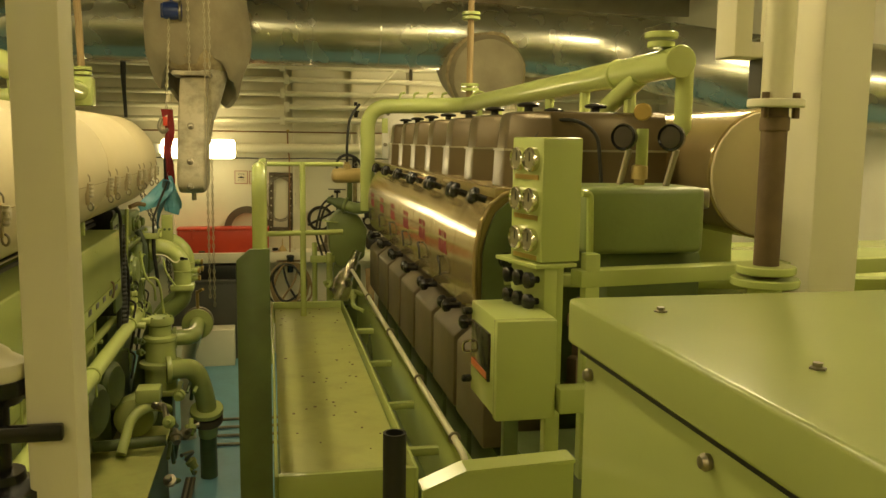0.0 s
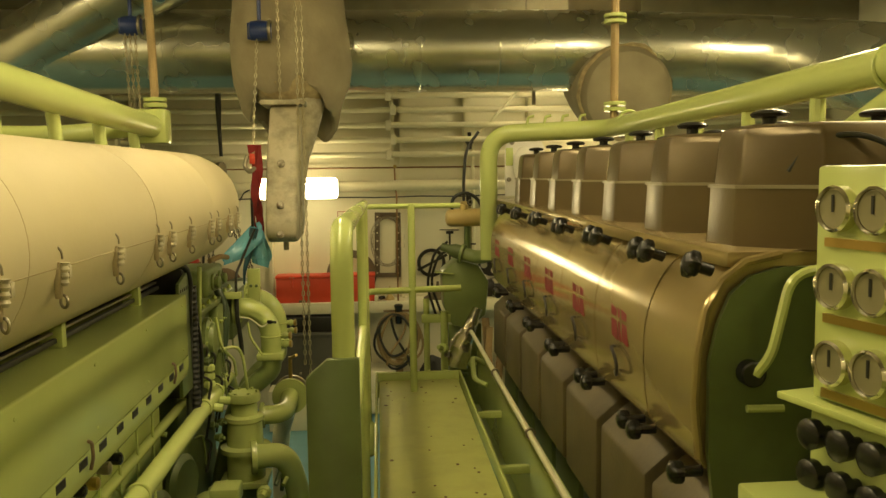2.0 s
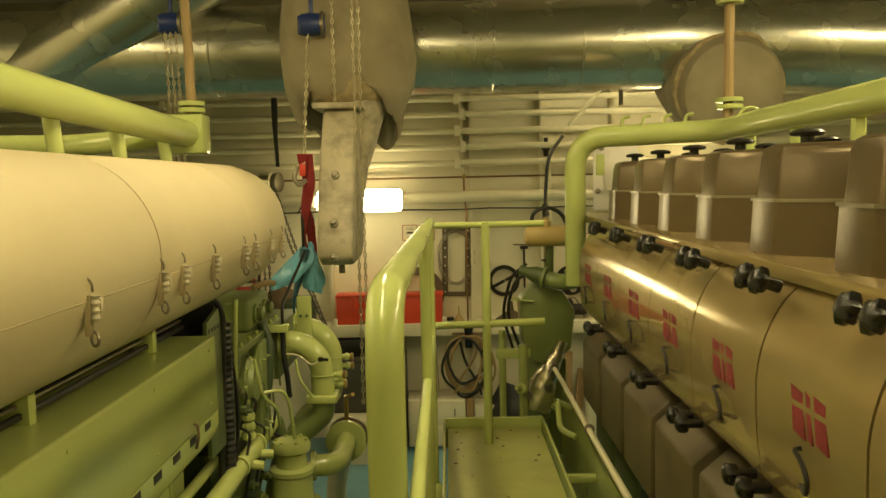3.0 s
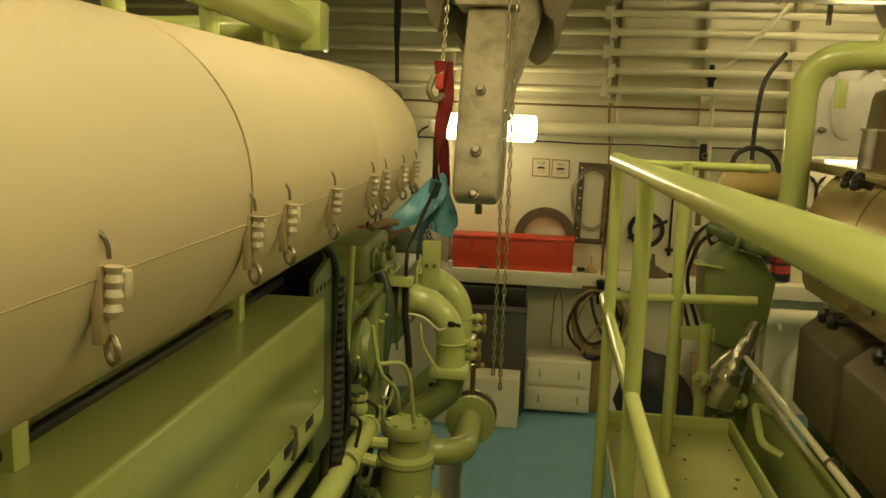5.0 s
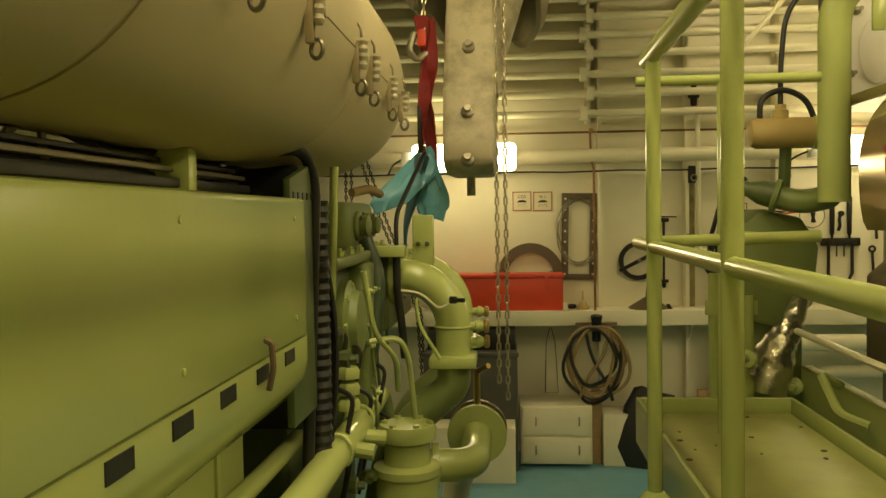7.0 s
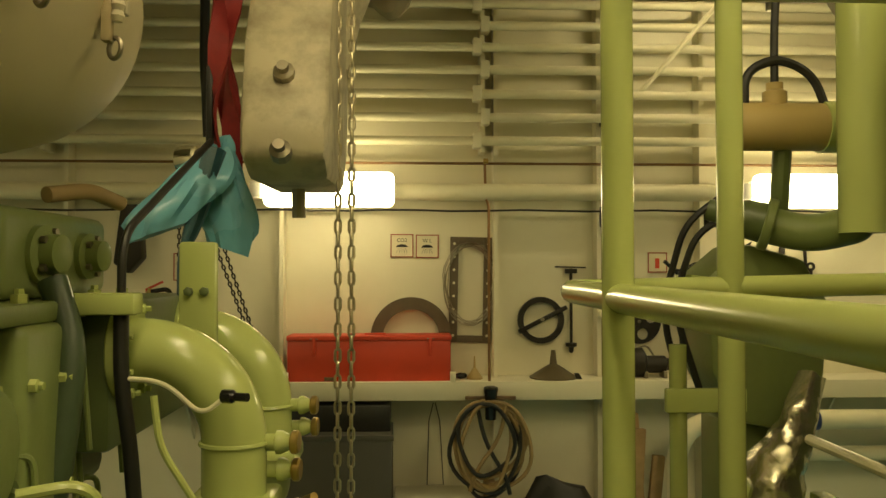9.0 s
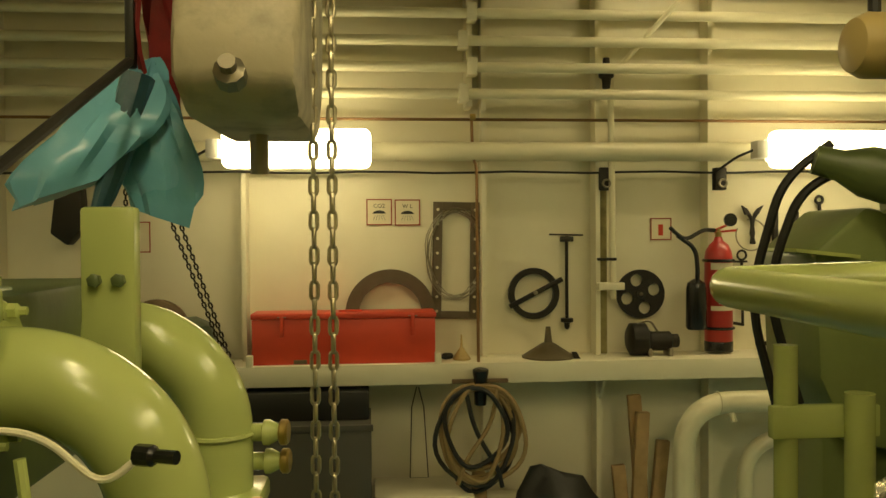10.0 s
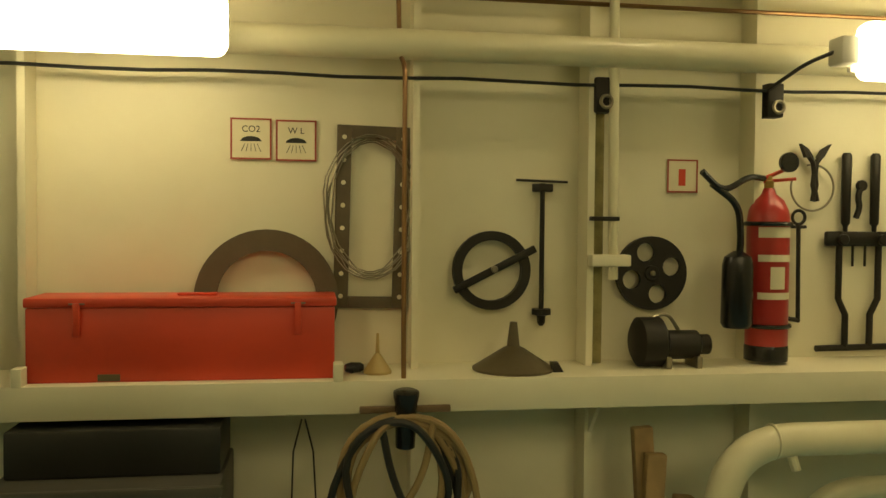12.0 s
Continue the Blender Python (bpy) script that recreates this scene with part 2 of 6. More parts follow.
# upper deck on which the walk begins, and three steps down
solo("upper_deck", box(X0, X1, Y0, 2.62, DECK - 0.05, DECK), GREEN_PLATE, "green painted checker plate deck", "deck", kind="structure")
steps_thing = thing("short_ladder", (-0.35, 2.9, 0), "short green steel ladder of three treads", "ladder")
for k in range(3):
    part("tread", box(-0.62, -0.1, 2.64 + 0.16 * k, 2.84 + 0.16 * k, DECK - 0.175 * (k + 1) - 0.03, DECK - 0.175 * (k + 1), 0.004), GREEN_PLATE, steps_thing)
for x in (-0.64, -0.1):
    part("stringer", prism([(2.60, DECK - 0.04), (2.64, DECK - 0.04), (3.2, 0.0), (3.05, 0.0), (2.60, DECK - 0.3)], "x", x, x + 0.012), GREEN, steps_thing)

# ---- north wall fittings ----
for x in (-2.2, -0.98, 0.255, 0.86, 1.47, 2.7):
    solo("trim", box(x - 0.012, x + 0.012, Y1 - 0.11, Y1, 0, ZC), CREAM, "cream flat-bar wall stiffener", "stiffener", kind="structure")
for z in (2.42, 2.555, 2.69, 2.83, 2.96, 3.085, 3.21, 3.33):
    solo("wall_pipe", tube([(X0, 9.12, z), (X1, 9.12, z)], 0.026, sides=12), CREAM_PIPE, "thin cream painted pipe along the bulkhead", "pipe", group="row of pipes")
solo("large_wall_pipe", tube([(X0, 9.17, 2.13), (X1, 9.17, 2.13)], 0.05, sides=18), CREAM_PIPE, "thick cream painted pipe along the bulkhead", "pipe")
for x in (-2.35, 0.14, 2.6):
    rack = thing("pipe_clamp", (x, 9.2, 2.4), "cream steel pipe clamp with blocks", "clamp", group="pipe clamps")
    part("clamp_bar", box(x + 0.02, x + 0.05, 9.15, 9.30, 2.36, 3.4, 0.003), CREAM, rack)
    for k, z in enumerate((2.42, 2.555, 2.69, 2.83, 2.96, 3.085, 3.21, 3.33)):
        part("clamp_block", box(x - 0.025 + 0.045 * (k % 2), x + 0.025 + 0.045 * (k % 2), 9.08, 9.16, z - 0.045, z + 0.045, 0.006), CREAM, rack)
solo("copper_conduit", tube([(X0, 9.2, 2.305), (0.2, 9.2, 2.30), (X1, 9.2, 2.295)], 0.008, sides=8), COPPER, "thin copper conduit along the bulkhead", "conduit")
cab_pts = [(X0 + 0.2 * i, 9.19, 2.025 + 0.004 * math.sin(i * 1.7)) for i in range(44)]
solo("black_cable", tube(cab_pts, 0.006, sides=8), BLACK, "black electric cable clipped along the bulkhead", "cable")
drop = thing("drop_conduit", (0.2, 9.18, 1.0), "thin copper conduit dropping to the hose hook", "conduit")
part("pipe", tube([(0.19, 9.185, 2.32), (0.195, 9.185, 2.1), (0.205, 9.1, 2.05), (0.2, 9.05, 1.6), (0.2, 9.03, 1.0)], 0.008, bend=0.05, sides=8), COPPER, drop)
for z in (2.31, 2.13):
    part("coupling", disc((0.18, 9.17, z), (1, 0, 0), 0.016, 0.03), BRASS, drop)

# shelf
shelf = thing("wall_shelf", (0.4, 9.15, 0.96), "cream painted steel shelf along the bulkhead", "shelf")
part("board", box(-2.1, 3.0, 9.0, 9.31, 1.045, 1.06, 0.003), CREAM, shelf)
part("front_lip", box(-2.1, 3.0, 8.99, 9.0, 0.96, 1.062, 0.003), CREAM, shelf)
for x in (-1.5, -0.98, 0.86, 2.2):
    part("bracket", prism([(9.31, 0.7), (9.31, 1.04), (9.02, 1.04)], "x", x, x + 0.012), CREAM, shelf)


def lamp(x, y, z, mat, label, group, half=0.355):
    t = thing("bulkhead_lamp", (x, y, z), label, "lamp", group=group)
    part("back_plate", box(x - half, x + half, y + 0.035, y + 0.06, z - 0.06, z + 0.06, 0.006), WHITE, t)
    part("diffuser", box(x - half, x + half, y - 0.06, y + 0.035, z - 0.095, z + 0.095, 0.035, seg=4), mat, t, "glowing white diffuser")
    part("end_box", box(x - half - 0.075, x - half - 0.012, y - 0.03, y + 0.05, z - 0.045, z + 0.045, 0.008), WHITE, t)
    part("lead", tube([(x - half - 0.07, y + 0.02, z), (x - half - 0.14, y + 0.06, z - 0.03), (x - half - 0.2, y + 0.2, z - 0.1)], 0.007, bend=0.05, sides=7), BLACK, t)
    part("bracket", box(x - 0.2, x + 0.2, y + 0.06, 9.14, z + 0.02, z + 0.032), CREAM, t)
    return t


lamp(-0.685, 8.95, 2.12, LIT, "glowing white fluorescent bulkhead lamp", "bulkhead lamps")
lamp(2.03, 8.95, 2.12, LIT, "glowing white fluorescent bulkhead lamp", "bulkhead lamps")

# unseen room lamps hung under the deckhead, over the aisles, added as fill
for x, y, z, w, q in ((-0.30, 4.6, 3.4, 0.07, 0.6), (-0.28, 2.7, 3.45, 0.07, 0.6), (-1.2, -1.2, 3.3, 0.07, 0.6), (2.2, 0.7, 3.5, 0.07, 0.48), (2.1, 3.1, 3.55, 0.10, 0.7), (2.1, 4.9, 3.55, 0.10, 0.7), (-2.7, 3.0, 3.5, 0.07, 0.6), (-2.8, 5.0, 3.66, 0.07, 0.6)):
    t = thing("ceiling_lamp", (x, y, z), "long white fluorescent lamp added unseen under the deckhead", "lamp", group="ceiling lamps")
    part("housing", box(x - w - 0.01, x + w + 0.01, y - q - 0.02, y + q + 0.02, z, z + 0.05, 0.01), WHITE, t)
    part("diffuser", box(x - w, x + w, y - q, y + q, z - 0.06, z, 0.02), LIT_ROOM, t)
    for k in (-0.4, 0.4):
        part("hanger", tube([(x, y + k, z + 0.05), (x, y + k, ZC)], 0.006, sides=6), STEEL, t)

# one more lies across, behind the duct
for x in (1.5,):
    y, z = 8.35, 3.45
    t = thing("ceiling_lamp", (x, y, z), "long white fluorescent lamp behind the duct", "lamp", group="ceiling lamps")
    part("housing", box(x - 0.32, x + 0.32, y - 0.08, y + 0.08, z, z + 0.05, 0.01), WHITE, t)
    part("diffuser", box(x - 0.3, x + 0.3, y - 0.07, y + 0.07, z - 0.06, z, 0.02), LIT_ROOM, t)
    for k in (-0.2, 0.2):
        part("hanger", tube([(x + k, y, z + 0.05), (x + k, y, ZC)], 0.006, sides=6), STEEL, t)

# ---- port engine ----
eng = thing("port_engine", (-1.6, 4.0, 0), "light green ship diesel engine with a long cover panel", "engine")
PX, PE = -0.765, 4.73
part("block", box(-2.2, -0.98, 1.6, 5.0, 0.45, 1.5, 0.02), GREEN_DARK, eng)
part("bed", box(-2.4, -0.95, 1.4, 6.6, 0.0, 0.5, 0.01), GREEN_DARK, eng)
part("side_panel", prism([(-1.1, 1.762), (PX - 0.006, 1.7615), (PX - 0.002, 1.7595), (PX, 1.755), (PX, 1.505), (-1.1, 1.505)], "y", 1.9, PE, 0.004), GREEN, eng)
part("panel_ledge", prism([(-1.1, 1.502), (PX - 0.003, 1.502), (PX - 0.003, 1.455), (PX - 0.012, 1.42), (PX - 0.05, 1.375), (PX - 0.10, 1.345), (-1.1, 1.34)], "y", 1.9, PE + 0.01), GREEN, eng)
part("lower_side", box(-1.1, -0.892, 1.9, PE, 0.9, 1.44, 0.01), GREEN, eng)
for k in range(17):
    y = 1.97 + k * 0.163
    part("slot", box(PX - 0.01, PX - 0.001, y, y + 0.062, 1.470, 1.494), BLACK, eng)
for y in (2.6, 3.5, 4.45):
    part("panel_catch", tube([(PX, y, 1.535), (PX + 0.012, y, 1.53), (PX + 0.014, y, 1.49), (PX + 0.006, y, 1.455)], 0.005, bend=0.008, sides=7), RUST, eng)
for k in range(6):
    for z in (1.545, 1.725):
        part("panel_screw", lathe((PX, 2.0 + 0.53 * k, z), (1, 0, 0), [(0, 0.005), (0.0025, 0.005), (0.003, 0.003)], 8), GREEN, eng)
part("end_sheet", prism([(PE + 0.012, 1.32), (PE + 0.20, 1.32), (PE + 0.22, 1.845), (PE + 0.012, 1.80)], "x", -0.81, -0.795, 0.003), GREEN_DARK, eng)
for k in range(5):
    part("sheet_slot", box(-0.796, -0.793, PE + 0.03 + 0.036 * k, PE + 0.044 + 0.036 * k, 1.762, 1.776), BLACK, eng)
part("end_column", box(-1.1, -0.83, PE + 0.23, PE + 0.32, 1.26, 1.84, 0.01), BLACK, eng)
# Rails are coloured black to put the shade under the cover into them.
part("upper_rail", box(-0.905, -0.89, 1.9, 4.8, 1.775, 1.79, 0.003), BLACK, eng)
part("upper_rail", box(-0.915, -0.90, 1.9, 4.8, 1.80, 1.808, 0.002), STEEL, eng)
part("upper_rail", box(-0.93, -0.92, 1.9, 4.8, 1.815, 1.823, 0.002), BLACK, eng)
part("cable_tray", box(-1.04, -0.93, 1.9, 4.85, 1.79, 1.80, 0.002), BLACK, eng)
for y in (2.2, 2.95, 3.66, 4.44):
    part("bracket", box(-0.94, -0.875, y, y + 0.035, 1.758, 1.838, 0.003), GREEN, eng)
# Black casing closes the back of the gap and keeps it shade-dark.
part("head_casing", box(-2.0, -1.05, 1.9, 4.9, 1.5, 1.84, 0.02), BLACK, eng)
random.seed(7)
for y0 in (1.9, 3.0, 4.0):
    for k in range(3):
        pts = [(-0.96 + random.uniform(-0.03, 0.04), y0 + 0.12 * i, 1.83 + random.uniform(-0.02, 0.03)) for i in range(9)]
        part("cable_loom", tube(pts, 0.009, bend=0.05, sides=7, steps=3), BLACK, eng)
for y in (2.5, 3.4, 4.1, 4.6):
    part("injector_line", tube([(-0.97, y, 1.82), (-0.94, y + 0.03, 1.87), (-0.96, y + 0.08, 1.80)], 0.006, bend=0.03, sides=6), ALU, eng)

# round insulated cover over the exhaust manifold
CX, CZ, CR = -0.928, 2.097, 0.263
cover = thing("exhaust_cover", (CX, 4.0, CZ - CR), "large round cream insulated exhaust cover with spring latches", "cover")
# South end is carried on out of view to shade the panel top.
ends = [(1.70, 0.02), (1.70, CR - 0.02), (1.705, CR - 0.006), (1.71, CR), (2.94, CR), (2.945, CR - 0.006), (2.955, CR), (3.93, CR), (3.94, CR - 0.006), (3.95, CR), (4.86, CR), (4.865, CR - 0.006), (4.875, CR), (5.45, CR), (5.6, CR - 0.012), (5.72, CR - 0.04), (5.81, CR - 0.09), (5.87, CR - 0.16), (5.9, CR - 0.24), (5.905, 0.02)]
STAINED = material("stained_cover_seam", (0.30, 0.24, 0.13), 0.7, vary=0.2, bump=0.1)
part("shell", lathe((CX, 0, CZ), (0, 1, 0), ends, 56), COVER, cover)
for y in (2.948, 3.944, 4.868):
    part("seam_gap", torus((CX, y, CZ), (0, 1, 0), CR - 0.003, 0.0014, 5, 56), STAINED, cover)
part("seam_strip", tube([(CX + CR * 0.985, 1.75, 2.05), (CX + CR * 0.985, 5.5, 2.05)], 0.0012, sides=8), STAINED, cover)




def latch(y, x, z):
    t = part("latch_plate", box(x - 0.008, x + 0.006, y - 0.008, y + 0.008, z - 0.078, z + 0.004, 0.003), STAINED, cover)
    part("spring", lathe((x + 0.012, y, z - 0.05), (0.05, 0, 1), [(0.0075 * k, 0.007 + 0.003 * (k % 2)) for k in range(8)], 10), DIRTY, t)
    part("toggle", box(x + 0.004, x + 0.02, y + 0.012, y + 0.03, z - 0.035, z - 0.005, 0.003), DIRTY, t)
    part("ring", torus((x + 0.008, y + 0.004, z - 0.085), (0.8, 1, 0), 0.014, 0.0035, 8, 16), STEEL, t)
    part("hook", tube([(x + 0.010, y, z + 0.01), (x + 0.010, y - 0.003, z + 0.028), (x + 0.0, y - 0.006, z + 0.04)], 0.0028, bend=0.01, sides=6), STEEL, t)


for y in (2.1, 2.45, 2.8, 3.1, 3.51, 3.93, 4.1, 4.4, 4.78, 4.94, 5.22, 5.45):
    latch(y, CX + CR * 0.985, 2.06)

# overhead header pipe of the port engine
hp = thing("port_header_pipe", (-1.15, 4.0, 2.5), "pale green header pipe with stub pipes", "pipe")
part("pipe", tube([(-1.16, 1.5, 2.62), (-1.14, 5.75, 2.51)], 0.06, sides=20), GREEN, hp)
part("end_block", box(-1.23, -1.06, 5.74, 5.87, 2.42, 2.6, 0.015), GREEN, hp)
for k in range(7):
    y = 2.4 + 0.52 * k
    part("stub_pipe", tube([(-1.17, y, 2.60 - 0.026 * (y - 1.5) - 0.03), (-1.15, y, 2.3)], 0.025, sides=12), GREEN, hp)
part("cross_pipe", tube([(-1.17, 5.7, 2.5), (-1.5, 5.4, 2.45), (-2.2, 5.2, 2.45)], 0.045, bend=0.1), GREEN, hp)
part("riser", tube([(-1.13, 5.82, 2.6), (-1.14, 5.84, 2.9), (-1.17, 5.84, 3.7)], 0.022, sides=10), HOSE_TAN, hp)
part("flange", disc((-1.13, 5.82, 2.61), (0, 0, 1), 0.06, 0.022), GREEN, hp)
part("flange", disc((-1.13, 5.82, 2.64), (0, 0, 1), 0.06, 0.022), GREEN, hp)

# ---- starboard engine ----
star = thing("starboard_engine", (1.3, 4.3, 0), "green ship diesel engine with bronze side covers", "engine")
part("block", box(0.86, 1.25, 2.76, 6.1, 0.3, 2.06, 0.02), GREEN_DARK, star)
part("bed", box(0.6, 2.2, 2.4, 6.3, 0.0, 0.35, 0.01), GREEN_DARK, star)


def star_knob(at, axis, stem, R):
    """A lobed hand knob on a round stem."""
    d = Vector(axis).normalized()
    up = d.orthogonal().normalized()
    side = d.cross(up)
    rings = []
    for h, f, lobe in ((0, 0.5, 0), (stem, 0.5, 0), (stem + 0.002, 0.8, 0.1), (stem + 0.008, 1.0, 0.16), (stem + 0.022, 1.0, 0.16), (stem + 0.028, 0.78, 0.1), (stem + 0.032, 0.45, 0)):
        rings.append([Vector(at) + d * h + (up * math.cos(a) + side * math.sin(a)) * R * f * (1 + lobe * math.cos(6 * a)) for a in (2 * math.pi * j / 24 for j in range(24))])
    return ring_sweep(rings)


E0, E1, NC = 2.62, 5.72, 7
PITCH = (E1 - E0) / NC
prof = [(0.98, 2.085)] + [(0.805 + 0.17 * math.cos(radians(a)), 1.845 + 0.24 * math.sin(radians(a))) for a in range(90, 181, 7)] + [(0.636, 1.80), (0.640, 1.74), (0.648, 1.69), (0.66, 1.665), (0.98, 1.665)]
for k in range(NC):
    y0 = E0 + k * PITCH
    c = part("side_cover", prism(prof, "y", max(y0 + 0.004, 2.755), y0 + PITCH - 0.004), BRONZE, star, "bronze curved side cover")
    for dy, w in ((0.245, 0.05), (0.20, 0.018), (0.155, 0.045)) if k else ():
        part("mark", moved(prism([(-w / 2 - 0.012, -0.042), (w / 2 - 0.012, -0.036), (w / 2 + 0.012, 0.040), (-w / 2 + 0.012, 0.034)], "x", -0.0015, 0.003), Matrix.Translation((0.637, y0 + dy, 1.86)) @ Matrix.Rotation(radians(4), 4, "Y")), REDMARK, c, "red painted mark")
    if k:
        part("grip", tube([(0.634, y0 + 0.225, 1.80), (0.622, y0 + 0.225, 1.798), (0.620, y0 + 0.185, 1.785), (0.620, y0 + 0.165, 1.76), (0.622, y0 + 0.175, 1.735), (0.634, y0 + 0.225, 1.735)], 0.0045, bend=0.02, sides=7), BLACK, c, "black wire grip")
    part("lower_cover", prism([(0.90, 1.60), (0.72, 1.60), (0.645, 1.535), (0.645, 1.27), (0.90, 1.27)], "y", y0 + 0.02, y0 + PITCH - 0.03, 0.01), GUN, star, "dull grey crankcase cover")
    part("sump_cover", box(0.70, 0.9, y0 + 0.03, y0 + PITCH - 0.04, 0.85, 1.24, 0.012), GREEN_DARK, star)
    for dy in (-0.035, 0.045) if k else (0.13,):
        part("knob", star_knob((0.675, y0 + dy + 0.02, 2.052), (-0.9, 0, 0.3), 0.028, 0.025), KNOB, star, "black star knob")
        part("knob", star_knob((0.66, y0 + dy + 0.02, 1.655), (-1, 0, 0), 0.036, 0.022), KNOB, star, "black star knob")
part("edge_trim", tube([(0.80, 2.745, 2.085), (0.73, 2.745, 2.07), (0.685, 2.745, 2.035), (0.655, 2.745, 1.98), (0.64, 2.745, 1.90), (0.635, 2.745, 1.80), (0.645, 2.745, 1.69)], 0.009, sides=8), BRONZE, star)
part("end_tube", tube([(0.95, 2.71, 2.07), (0.80, 2.70, 2.05), (0.76, 2.69, 1.90), (0.74, 2.71, 1.86)], 0.010, bend=0.04, sides=8), GREEN, star)
part("end_plug", disc((0.735, 2.735, 1.86), (0, -1, 0), 0.025, 0.03), KNOB, star)
part("end_lever", tube([(0.73, 2.725, 1.79), (0.80, 2.72, 1.79)], 0.008, sides=8), GREEN, star)
# The deep green of this end plate also carries its shade.
part("end_plate", prism([(0.98, 2.06), (0.80, 2.06), (0.74, 2.045), (0.70, 2.01), (0.675, 1.95), (0.66, 1.88), (0.66, 1.70), (0.69, 1.45), (0.98, 1.45)], "y", 2.735, 2.75), GREEN_DARK, star)
part("rocker_deck", box(0.70, 1.3, 2.76, 6.15, 2.055, 2.09, 0.01), BRONZE, star)
# cylinder heads
for k in range(NC):
    yc = 2.93 + k * 0.44

    def plan(z, g=0.0):
        return [(x, y, z) for x, y in ((0.765 - g, yc - 0.068 - g * 0.4), (0.885, yc - 0.188 - g), (1.28, yc - 0.188 - g), (1.28, yc + 0.188 + g), (0.885, yc + 0.188 + g), (0.765 - g, yc + 0.068 + g * 0.4))]
    bm = ring_sweep([plan(2.214, -0.004), plan(2.31, -0.013), plan(2.328, -0.02), plan(2.336, -0.036)])
    bmesh.ops.bevel(bm, geom=[e for e in bm.edges if abs(e.verts[0].co.z - e.verts[1].co.z) > 0.01], offset=0.007, segments=2, affect="EDGES", profile=0.5)
    h = part("head_cover", bm, HEADM, star, "brown cylinder head cover")
    bm = ring_sweep([plan(2.09, 0.010), plan(2.207, 0.004)])
    bmesh.ops.bevel(bm, geom=[e for e in bm.edges if abs(e.verts[0].co.z - e.verts[1].co.z) > 0.05], offset=0.007, segments=2, affect="EDGES", profile=0.5)
    part("head_base", bm, HEADM, h)
    part("head_band", ring_sweep([plan(2.207, 0.008), plan(2.214, 0.008)]), STEEL, h)
    for x in (0.86, 1.1):
        part("cap_knob", lathe((x, yc, 2.334), (0, 0, 1), [(0, 0.015), (0.018, 0.015), (0.02, 0.036), (0.027, 0.04), (0.032, 0.034), (0.036, 0.016)], 14), KNOB, h)
# pipe along the foot of the engine
foot = thing("engine_side_pipe", (0.5, 4.2, 1.2), "thin pale green pipe along the engine side", "pipe")
part("pipe", tube([(0.56, 2.45, 0.95), (0.56, 2.5, 1.3), (0.555, 6.0, 1.33)], 0.011, bend=0.06, sides=10), CREAM_PIPE, foot)
part("side_girder", box(0.60, 0.64, 2.4, 6.1, 0.7, 1.2, 0.005), GREEN, star)

# header pipe of the starboard engine
sp = thing("starboard_header_pipe", (1.2, 4.5, 1.9), "pale green header pipe bending over the engine", "pipe")
part("pipe", tube([(0.66, 5.97, 1.75), (0.66, 5.97, 2.46), (1.28, 5.72, 2.47), (1.30, 2.72, 2.50)], 0.05, bend=0.16, sides=20, steps=10), GREEN, sp)
part("end_cap", disc((1.30, 2.73, 2.5), (0, -1, 0), 0.053, 0.02), GREEN, sp)
for y in (3.2, 5.4):
    part("band", torus((1.30, y, 2.49), (0, 1, 0), 0.054, 0.007, 8, 24), GREEN, sp)
part("riser", tube([(1.30, 5.68, 2.5), (1.31, 5.68, 3.7)], 0.022, sides=10), HOSE_TAN, sp)
for z in (2.56, 2.59, 3.02, 3.05):
    part("flange", disc((1.305, 5.68, z), (0, 0, 1), 0.06, 0.02), GREEN, sp)
part("stub_flange", disc((1.27, 2.8, 2.55), (0, 0, 1), 0.045, 0.02), GREEN, sp)
part("stub_flange", disc((1.27, 2.8, 2.58), (0, 0, 1), 0.055, 0.02), GREEN, sp)
for k in range(6):
    y = 3.1 + k * 0.46
    part("stub_pipe", tube([(1.30, y, 2.46), (1.30, y, 2.28)], 0.022, sides=10), GREEN, sp)
part("brace", tube([(1.29, 3.0, 2.47), (1.25, 3.4, 2.3)], 0.035, sides=12), GREEN, sp)
part("drop", tube([(1.36, 2.8, 2.48), (1.36, 2.8, 2.1)], 0.03, sides=12), GREEN, sp)

# gauge panel and control box
gp = thing("gauge_panel", (0.7, 2.2, 1.94), "pale green gauge panel with six round gauges", "gauge panel")
RG = Matrix.Translation((0.65, 2.12, 0)) @ Matrix.Rotation(radians(13), 4, "Z")
part("case", moved(box(0, 0.115, 0, 0.155, 1.94, 2.25, 0.006), RG), GREEN, gp)
for r in range(3):
    for c in range(2):
        z, y = 2.195 - r * 0.1, 0.045 + c * 0.065
        g = part("gauge_bezel", moved(lathe((0, y, z), (-1, 0, 0), [(0, 0.03), (0.014, 0.03), (0.018, 0.027), (0.012, 0.025)], 24), RG), CHROME, gp)
        part("dial", moved(disc((-0.011, y, z), (-1, 0, 0), 0.0245, 0.002, 0.0005), RG), DIAL, g)
        part("needle", moved(box(-0.0145, -0.0135, y - 0.002, y + 0.002, z - 0.004, z + 0.018), RG), BLACK, g)
    part("name_plate", moved(box(-0.003, 0, 0.02, 0.135, 2.145 - r * 0.1, 2.157 - r * 0.1), RG), BRASS, gp)
part("stand", box(0.70, 0.74, 2.2, 2.24, 0.7, 1.95, 0.003), GREEN, gp)
part("valve_block", moved(box(0.012, 0.05, 0.0, 0.17, 1.80, 1.93, 0.004), RG), GREEN, gp)
part("shelf_plate", moved(box(-0.02, 0.1, -0.01, 0.2, 1.928, 1.938, 0.002), RG), GREEN, gp)
